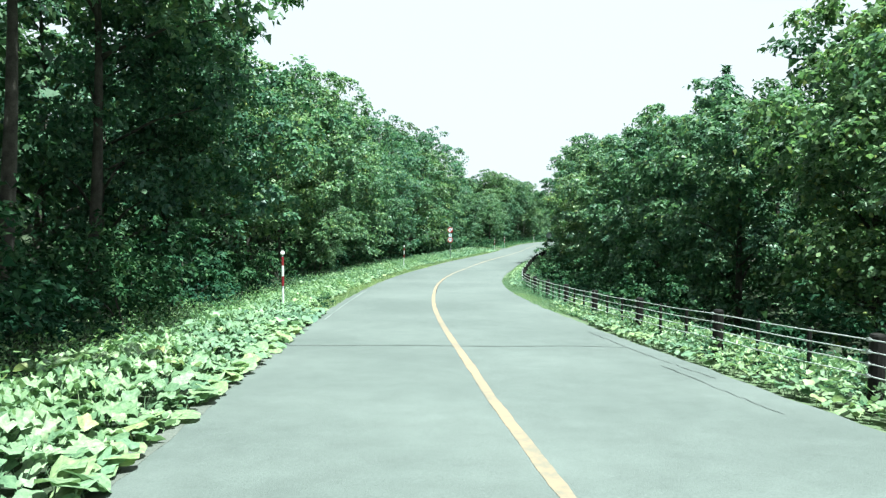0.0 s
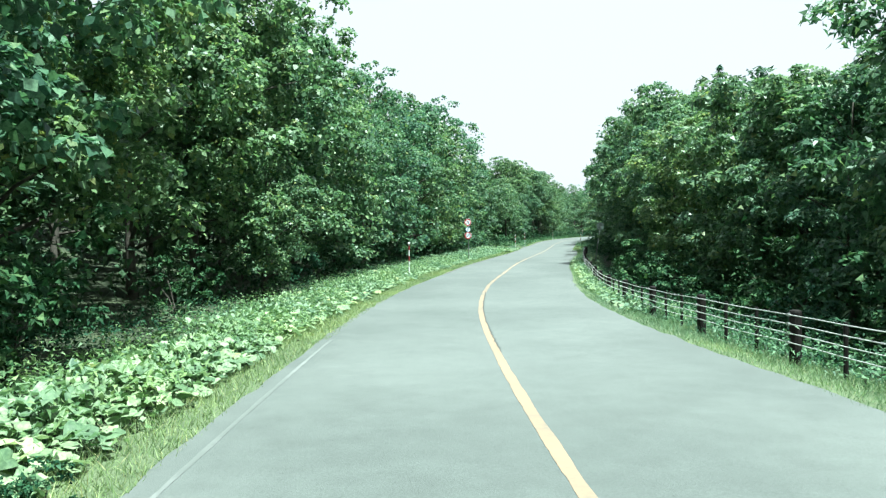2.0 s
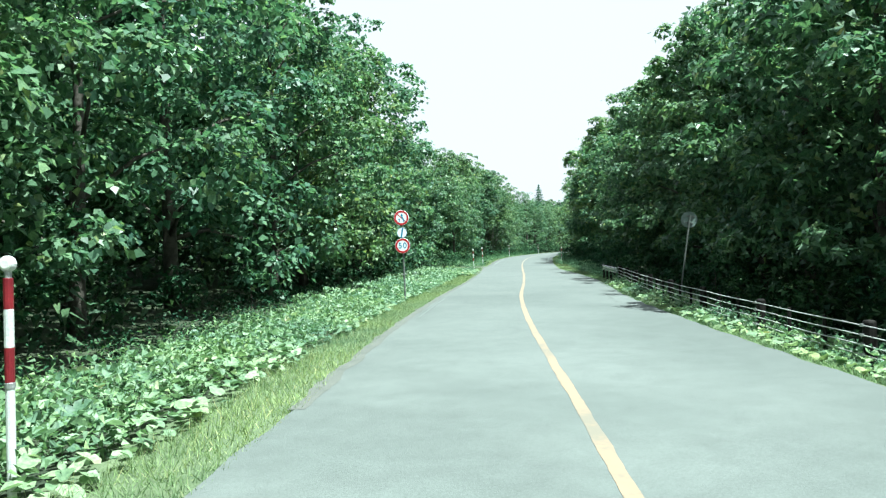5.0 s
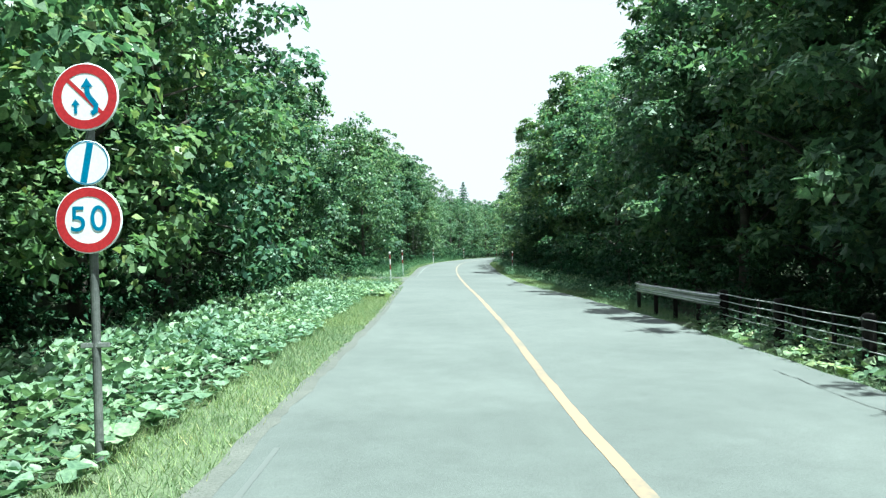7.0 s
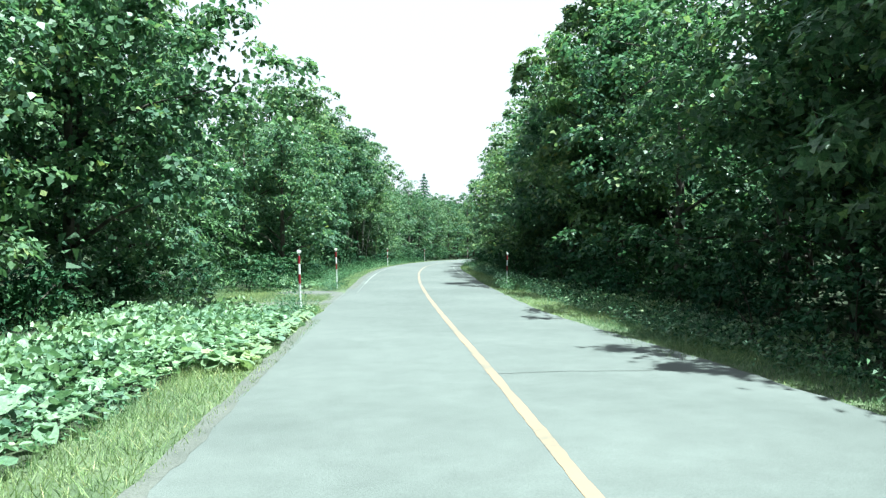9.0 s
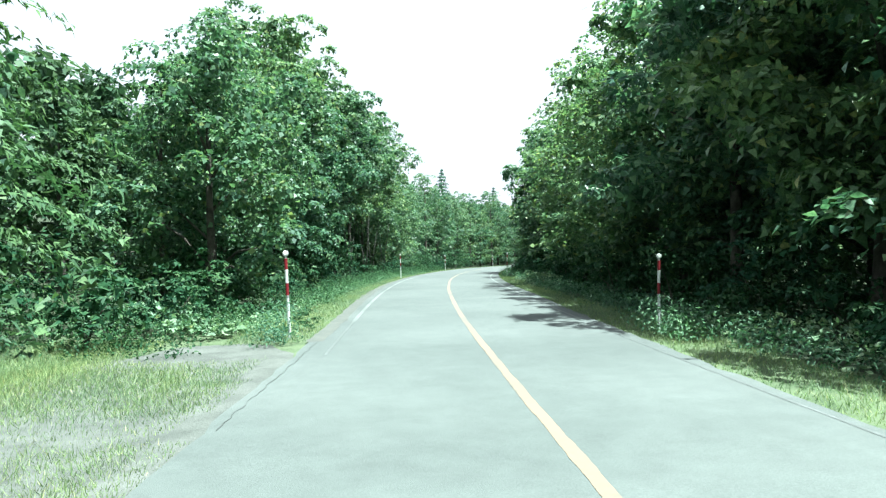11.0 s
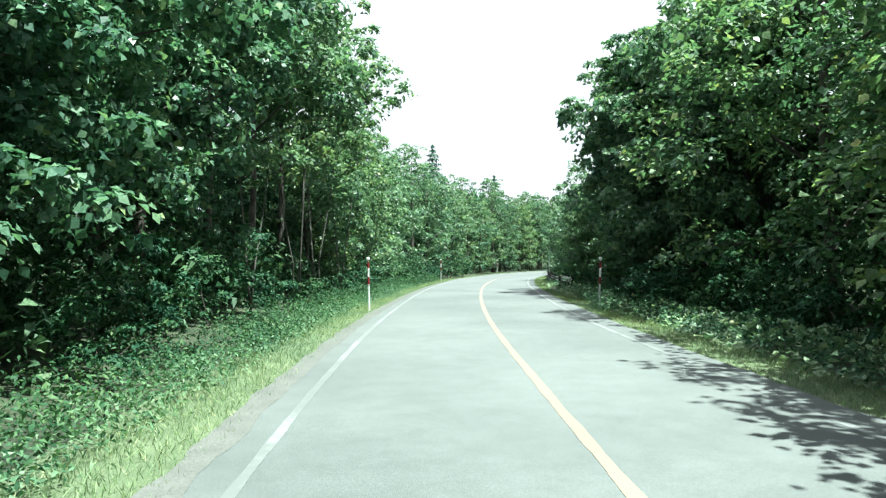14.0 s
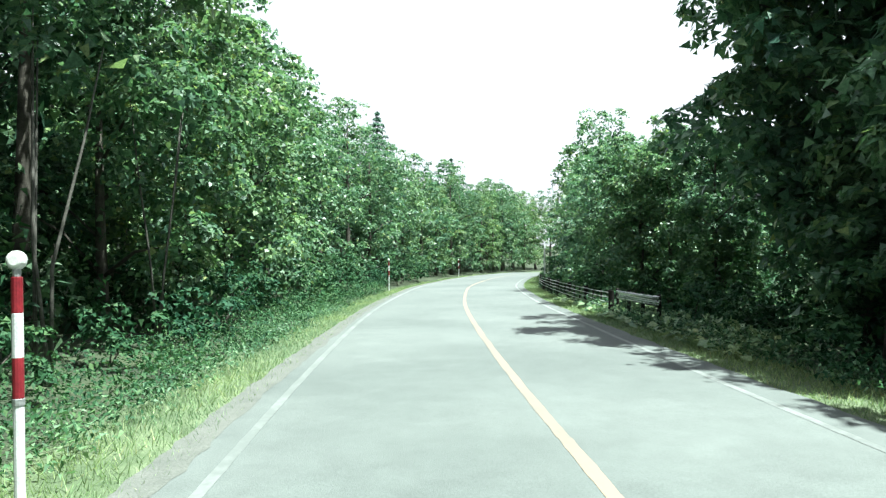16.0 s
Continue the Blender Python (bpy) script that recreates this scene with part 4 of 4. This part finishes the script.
def shrub(seed, height, radius, leaves):
    rng = np.random.default_rng(seed)
    lobes = [((rng.normal(0, radius * 0.4), rng.normal(0, radius * 0.4), height * f), (radius * (1.05 - 0.55 * f),) * 2 + (height * 0.2,)) for f in (0.25, 0.4, 0.55, 0.7, 0.85)]
    stems = [tube([(0, 0, -0.1), (c[0] * 0.5, c[1] * 0.5, c[2] * 0.6), c], [0.025, 0.018, 0.008], 5) for c, _ in lobes]
    ob = tagged(new("shrub"), "leafy green shrub at the forest edge", "shrub", "shrubs at the forest edge")
    for v, f in stems[1::2]:
        part("stem", mesh_of("stem", v, f, M_BARK), ob)
    part("foliage", crown_mesh("foliage", lobes, leaves // 30, 30, 0.12, M_SHADED_SHRUB, rng, core=6, rc=0.26, core_size=0.2), ob)
    return ob


SHRUBS = [shrub(60 + i, h, r, n) for i, (h, r, n) in enumerate([(1.7, 0.9, 1000), (2.3, 1.1, 1300), (1.3, 0.8, 800)])]
rnd = random.Random(5)
for a, b, step, l0, l1 in ((-4, 30, 2.8, -8.4, -10.4), (30, 60, 4.5, -8.6, -10), (60, 112, 4.0, -9.0, -10.6), (112, 131, 4.2, -10.2, -11.6), (126, 190, 3.4, -6.6, -8.2), (190, 230, 2.6, -6.2, -7.6), (-4, 34, 1.7, -7.4, -8.8), (134, 184, 1.8, -9.2, -10.8), (62, 98, 2.0, 7.6, 9.4), (112, 130, 2.4, 6.8, 8.4), (160, 200, 2.0, 7.2, 9.2), (6, 66, 3.6, 7.0, 9.0), (96, 110, 2.8, 6.6, 8.0), (112, 126, 2.8, 8.6, 10.5), (128, 180, 2.8, 6.2, 8.0), (180, 235, 2.6, 5.6, 7.5)):
    s = a
    while s < b:
        stand(rnd.choice(SHRUBS), s, rnd.uniform(l0, l1), rnd.uniform(0, 360), rnd.uniform(0.8, 1.25))
        s += step * rnd.uniform(0.7, 1.3)
for s, l, size in ((165.2, 5.6, 0.95), (128.6, -3.9, 0.32), (24.0, -3.7, 0.3)):
    stand(SHRUBS[0], s, l, 40, size)


def stem_clump(seed):
    """Slender pale stems that lean out of one root, bare below."""
    rng = np.random.default_rng(seed)
    ob = tagged(new("slender_tree"), "slender tree with several pale bare leaning stems", "tree", "slender pale trees")
    tops = []
    for i in range(3):
        a, h = rng.uniform(0, 6.3), rng.uniform(5, 7)
        e = Vector((math.cos(a) * 1.1, math.sin(a) * 1.1, h))
        pts = [Vector((rng.normal(0, 0.15), rng.normal(0, 0.15), -0.2)), Vector((e.x * 0.25, e.y * 0.25, h * 0.33)), Vector((e.x * 0.7, e.y * 0.7, h * 0.7)), e]
        v, f = tube(pts, [0.034, 0.028, 0.020, 0.010], 6)
        part("stem", mesh_of("stem", v, f, M_PALE_BARK, True), ob)
        tops.append(((e.x, e.y, e.z), (1.1, 1.1, 0.7)))
    part("crown", crown_mesh("crown", tops, 24, 45, 0.16, M_LEAF, rng, core=8, rc=0.4), ob)
    return ob


STEMS = [stem_clump(80), stem_clump(81)]
for s, l, t in ((164.0, -7.6, 200), (169, -7.2, 120), (173.5, -7.6, 300), (178, -7.3, 30)):
    stand(rnd.choice(STEMS), s, l, t, rnd.uniform(0.9, 1.15))

# ---------------- snow poles ----------------


def lathe(profile, sides=12):
    vs, fs = [], []
    for r, z in profile:
        for k in range(sides):
            w = 2 * math.pi * k / sides
            vs.append((math.cos(w) * r, math.sin(w) * r, z))
    for i in range(len(profile) - 1):
        for k in range(sides):
            k2 = (k + 1) % sides
            fs.append((i * sides + k, i * sides + k2, (i + 1) * sides + k2, (i + 1) * sides + k))
    fs.append(tuple(range(sides))[::-1])
    fs.append(tuple((len(profile) - 1) * sides + k for k in range(sides)))
    return vs, fs


def snow_pole():
    ob = tagged(new("snow_pole"), "red and white banded snow pole with a round white reflector", "snow pole", "snow poles along the road")

    def band(name, z0, z1, r, mat):
        v, f = lathe([(r - 0.002, z0), (r, z0 + 0.004), (r, z1 - 0.004), (r - 0.002, z1)])
        return part(name, mesh_of(name, v, f, mat, False), ob)
    band("white_band", -0.25, 0.94, 0.036, M_WHITE)
    band("collar", 0.94, 0.99, 0.041, M_GALV)
    band("red_band", 0.99, 1.27, 0.038, M_RED)
    band("white_band", 1.27, 1.58, 0.038, M_WHITE)
    band("red_band", 1.58, 1.83, 0.038, M_RED)
    band("neck", 1.83, 1.885, 0.028, M_GALV)
    v, f = lathe([(0.052, -0.03), (0.066, -0.018), (0.068, 0.0), (0.066, 0.018), (0.052, 0.03)], 18)
    turn = Matrix.Rotation(radians(90), 4, "X")
    ref = part("reflector", mesh_of("reflector", [turn @ Vector(p) + Vector((0, 0, 1.945)) for p in v], f, M_WHITE, False), ob, "round white reflector head")
    v, f = lathe([(0.05, 0.0), (0.05, 0.006), (0.035, 0.011)], 18)
    for sgn in (1, -1):
        m = Matrix.Translation((0, sgn * 0.0305, 1.945)) @ Matrix.Rotation(radians(-90 * sgn), 4, "X")
        part("lens", mesh_of("lens", [m @ Vector(p) for p in v], f, M_REFLECTOR), ref)
    return ob


POLE = snow_pole()
for s, l, lean, size in ((21.1, -4.6, -1.0, 1.0), (57.1, -4.85, 0.5, 0.97), (114.5, -4.25, -1.5, 1.0), (127.1, -4.1, -2.0, 0.97), (166.7, -4.1, -1.0, 0.965), (205, -4.7, 0, 1.0), (240, -4.9, 0, 1.0), (126.5, 3.95, 1.5, 0.86), (166.4, 4.05, 2.2, 0.94)):
    p = on_ground(s, l)
    m = Matrix.Translation(p) @ pose(0, 0, 0, 0, lean, heading(s))
    ob = POLE if s == 21.1 else copy_thing(POLE, m)
    ob.matrix_basis = m
    ob.scale = (size, size, size)

# ---------------- signpost ----------------


def disc(r, y0, y1, z, sides=40):
    v, f = lathe([(r - 0.004, y0), (r, y0 + 0.003), (r, y1 - 0.003), (r - 0.004, y1)], sides)
    t = Matrix.Translation((0, 0, z)) @ Matrix.Rotation(radians(90), 4, "X")
    return [t @ Vector(p) for p in v], f


def ring(ri, ro, y, z, sides=40):
    vs, fs = [], []
    for k in range(sides):
        w = 2 * math.pi * k / sides
        for r in (ri, ro):
            vs.append((math.cos(w) * r, y, z + math.sin(w) * r))
    for k in range(sides):
        k2 = (k + 1) % sides
        fs.append((2 * k, 2 * k + 1, 2 * k2 + 1, 2 * k2))
    return vs, fs


def flat(points, y, z):
    return [(x, y, z + q) for x, q in points], [tuple(range(len(points)))]


def band_path(points, width, y, z):
    vs, fs = [], []
    for i, (x, q) in enumerate(points):
        a, b = points[max(0, i - 1)], points[min(len(points) - 1, i + 1)]
        d = Vector((b[0] - a[0], b[1] - a[1])).normalized()
        vs += [(x - d.y * width / 2, y, z + q + d.x * width / 2), (x + d.y * width / 2, y, z + q - d.x * width / 2)]
        if i:
            fs.append((2 * i - 2, 2 * i - 1, 2 * i + 1, 2 * i))
    return vs, fs


def signpost():
    ob = tagged(new("signpost"), "grey steel post with three round traffic signs", "road sign")
    v, f = lathe([(0.038, -0.4), (0.038, 3.62), (0.03, 3.64)], 14)
    part("post", mesh_of("post", [(x, y + 0.055, z) for x, y, z in v], f, M_DULL, False), ob)
    for z in (3.20, 2.61, 2.10, 0.98):
        bm = box_bm(0.16 if z > 1.5 else 0.26, 0.03, 0.045, (0, 0.035, z + 0.12), 0.006)
        part("bracket", from_bm("bracket", bm, M_GALV), ob)
    for i, (z, r) in enumerate(((3.32, 0.30), (2.73, 0.20), (2.22, 0.30))):
        v, f = disc(r, 0.0, 0.02, z)
        plate = part("sign_plate", mesh_of("sign_plate", v, f, M_SIGN_WHITE), ob, ("no overtaking sign with a red ring", "small white sign with a blue slanting bar", "speed limit sign that reads 50")[i])
        if r > 0.25:
            v, f = ring(r * 0.70, r * 0.965, -0.0225, z)
            part("red_ring", mesh_of("red_ring", v, f, M_SIGN_RED), plate)
        if i == 0:
            tall = [(0.055, -0.15), (0.095, -0.13), (0.10, -0.08), (0.06, -0.03), (0.025, 0.02), (0.02, 0.09)]
            a = band_path(tall, 0.048, -0.0235, z)
            b = flat([(-0.035, 0.085), (0.075, 0.085), (0.02, 0.165)], -0.0235, z)
            c = band_path([(-0.085, -0.15), (-0.085, -0.07)], 0.03, -0.0235, z)
            d = flat([(-0.125, -0.075), (-0.045, -0.075), (-0.085, -0.02)], -0.0235, z)
            v, f = joined([a, b, c, d])
            part("arrows", mesh_of("arrows", v, f, M_SIGN_BLUE), plate)
            v, f = band_path([(-0.155, 0.155), (0.155, -0.155)], 0.036, -0.0225, z)
            part("slash", mesh_of("slash", v, f, M_SIGN_RED), plate)
        if i == 1:
            v, f = band_path([(-0.035, -0.178), (0.035, 0.178)], 0.062, -0.0225, z)
            part("slash", mesh_of("slash", v, f, M_SIGN_BLUE), plate)
            v, f = ring(r * 0.93, r * 0.98, -0.0225, z)
            part("rim_line", mesh_of("rim_line", v, f, M_SIGN_BLUE), plate)
        if i == 2:
            for ch, x in (("5", -0.092), ("0", 0.092)):
                cu = bpy.data.curves.new("digit", "FONT")
                cu.body, cu.size, cu.align_x, cu.align_y = ch, 0.32, "CENTER", "CENTER"
                cu.extrude, cu.offset = 0.001, 0.002
                cu.materials.append(M_SIGN_BLUE)
                part("digit", cu, plate, m=Matrix.Translation((x, -0.0235, z)) @ Matrix.Rotation(radians(90), 4, "X"))
    return ob


SIGN = signpost()
SIGN.matrix_basis = Matrix.Translation(on_ground(79.75, -4.62)) @ pose(0, 0, 0, 0, -1.0, heading(79.6) - 2)

# ---------------- cable fences and guard rails ----------------


def cable_fence(stations, l_of, top_of, label):
    """Stout dark posts with slim ones between them and four cables."""
    ob = tagged(new("cable_fence"), label, "fence")
    base = on_ground(stations[0], l_of(stations[0]))
    ob.location = base
    v, f = lathe([(0.095, -0.35), (0.1, -0.34), (0.1, 1.06), (0.09, 1.085), (0.05, 1.1)], 12)
    thick = mesh_of("main_post", v, f, M_POST_BROWN, False)
    v, f = lathe([(0.036, -0.35), (0.036, 1.0), (0.03, 1.015)], 8)
    slim = mesh_of("slim_post", v, f, M_POST_BROWN, False)
    bracket = from_bm("bracket", box_bm(0.07, 0.05, 0.05, (0, 0, 0), 0.006), M_GALV)
    for i, s in enumerate(stations):
        p = at(s, l_of(s), top_of(s) - 1.05)
        post = part("main_post", thick, ob, m=Matrix.Translation(p - base) @ pose(0, 0, 0, 0, 0, heading(s)))
        for k in range(4):
            part("bracket", bracket, post, m=Matrix.Translation((-0.11, 0, 1.02 - 0.155 * k)))
        if i + 1 < len(stations):
            for q in (1, 2):
                t = s + (stations[i + 1] - s) * q / 3
                p = at(t, l_of(t), top_of(t) - 1.03)
                part("slim_post", slim, ob, m=Matrix.Translation(p - base))
    for k in range(4):
        pts = []
        for i, s in enumerate(stations):
            n = 6
            for q in range(n if i + 1 < len(stations) else 1):
                t = s + (stations[min(i + 1, len(stations) - 1)] - s) * q / n
                sag = -0.02 * math.sin(math.pi * q / n) * (1 + k * 0.2)
                pts.append(at(t, l_of(t) - 0.12 * (1 if q == 0 else 0.6), top_of(t) - 0.03 - 0.155 * k + sag) - base)
        v, f = tube(pts, [0.010] * len(pts), 5)
        part("cable", mesh_of("cable", v, f, M_CABLE, True), ob)
    return ob


cable_fence([-0.3] + [4.25 + 4.55 * k for k in range(16)] + [76.6, 80.4, 84.2, 87.2, 89.9], lambda s: lerp(s, [(0, 4.85), (90, 4.92)]), fence_top, "dark brown posts with four steel cables along the verge")
cable_fence([186.0, 190.5, 195, 199.5, 204, 208.5, 213, 217.5, 222], lambda s: 4.8, lambda s: 0.68, "dark brown posts with four steel cables beyond the guard rail")


def guard_rail(a, b, top, posts, label):
    """Corrugated steel beam on posts, from (s, l) to (s, l)."""
    ob = tagged(new("guard_rail"), label, "guard rail")
    base = on_ground(*a)
    ob.location = base
    prof = [(0.0, 0.0), (0.05, -0.015), (0.08, -0.05), (0.05, -0.10), (0.02, -0.14), (0.05, -0.18), (0.08, -0.24), (0.05, -0.285), (0.0, -0.30)]
    vs, fs = [], []
    n, w = 14, len(prof)
    for i in range(n + 1):
        q = i / n
        s, l = a[0] + (b[0] - a[0]) * q, a[1] + (b[1] - a[1]) * q
        flare = 0.18 * max(0, (q - 0.85) / 0.15) ** 2 + 0.10 * max(0, (0.1 - q) / 0.1) ** 2
        for y, z in prof:
            vs.append(at(s, l - y + flare, top + z) - base)
        for y, z in prof:
            vs.append(at(s, l - y + flare + 0.006, top + z) - base)
        if i:
            o = (i - 1) * 2 * w
            for k in range(w - 1):
                fs.append((o + k, o + k + 1, o + 2 * w + k + 1, o + 2 * w + k))
                fs.append((o + w + k + 1, o + w + k, o + 3 * w + k, o + 3 * w + k + 1))
            fs.append((o, o + 2 * w, o + 3 * w, o + w))
            fs.append((o + w - 1, o + 2 * w - 1, o + 4 * w - 1, o + 3 * w - 1))
    part("beam", mesh_of("beam", vs, fs, M_BEAM, True), ob, "weathered grey corrugated steel beam")
    v, f = lathe([(0.06, -0.5), (0.06, top + 0.02), (0.05, top + 0.035)], 12)
    me = mesh_of("post", v, f, M_POST_BROWN, False)
    for q in posts:
        s, l = a[0] + (b[0] - a[0]) * q, a[1] + (b[1] - a[1]) * q + 0.085
        part("post", me, ob, m=Matrix.Translation(at(s, l, 0) - base))
    return ob


guard_rail((89.6, 4.66), (97.0, 4.70), 0.74, (0.2, 0.44, 0.68, 0.93), "short grey corrugated guard rail at the end of the cable fence")
guard_rail((181.3, 4.95), (185.8, 4.85), 0.76, (0.03, 0.35, 0.67, 0.97), "short grey corrugated guard rail before the cable fence")

v, f = lathe([(0.05, -0.3), (0.05, 3.0), (0.03, 3.05)], 10)
tall = tagged(new("marker_post"), "tall thin grey marker post behind the cable fence", "post")
tall.matrix_basis = Matrix.Translation(on_ground(209, 4.9))
part("pole", mesh_of("pole", v, f, M_GALV), tall)
part("cap", from_bm("cap", box_bm(0.12, 0.03, 0.3, (0, -0.06, 2.8), 0.005), M_WHITE), tall)


# ---------------- sign for the other lane, seen from behind ----------------


def sign_back():
    ob = tagged(new("road_sign"), "round road sign seen from behind on a thin grey post", "road sign")
    v, f = lathe([(0.03, -0.6), (0.03, 3.16), (0.022, 3.18)], 12)
    part("post", mesh_of("post", v, f, M_DULL, False), ob)
    v, f = disc(0.30, 0.0, 0.02, 3.0)
    plate = part("sign_plate", mesh_of("sign_plate", [(x, y + 0.075, z) for x, y, z in v], f, M_SIGN_BACK), ob, "dull grey-green back of a round plate")
    for z in (2.88, 3.12):
        part("bracket", from_bm("bracket", box_bm(0.3, 0.03, 0.04, (0, 0.04, z), 0.006), M_DULL), plate)
    return ob


BACK = sign_back()
BACK.matrix_basis = Matrix.Translation(at(79.2, 5.75, -0.2)) @ pose(0, 0, 0, 0, 8.5, heading(79.2))
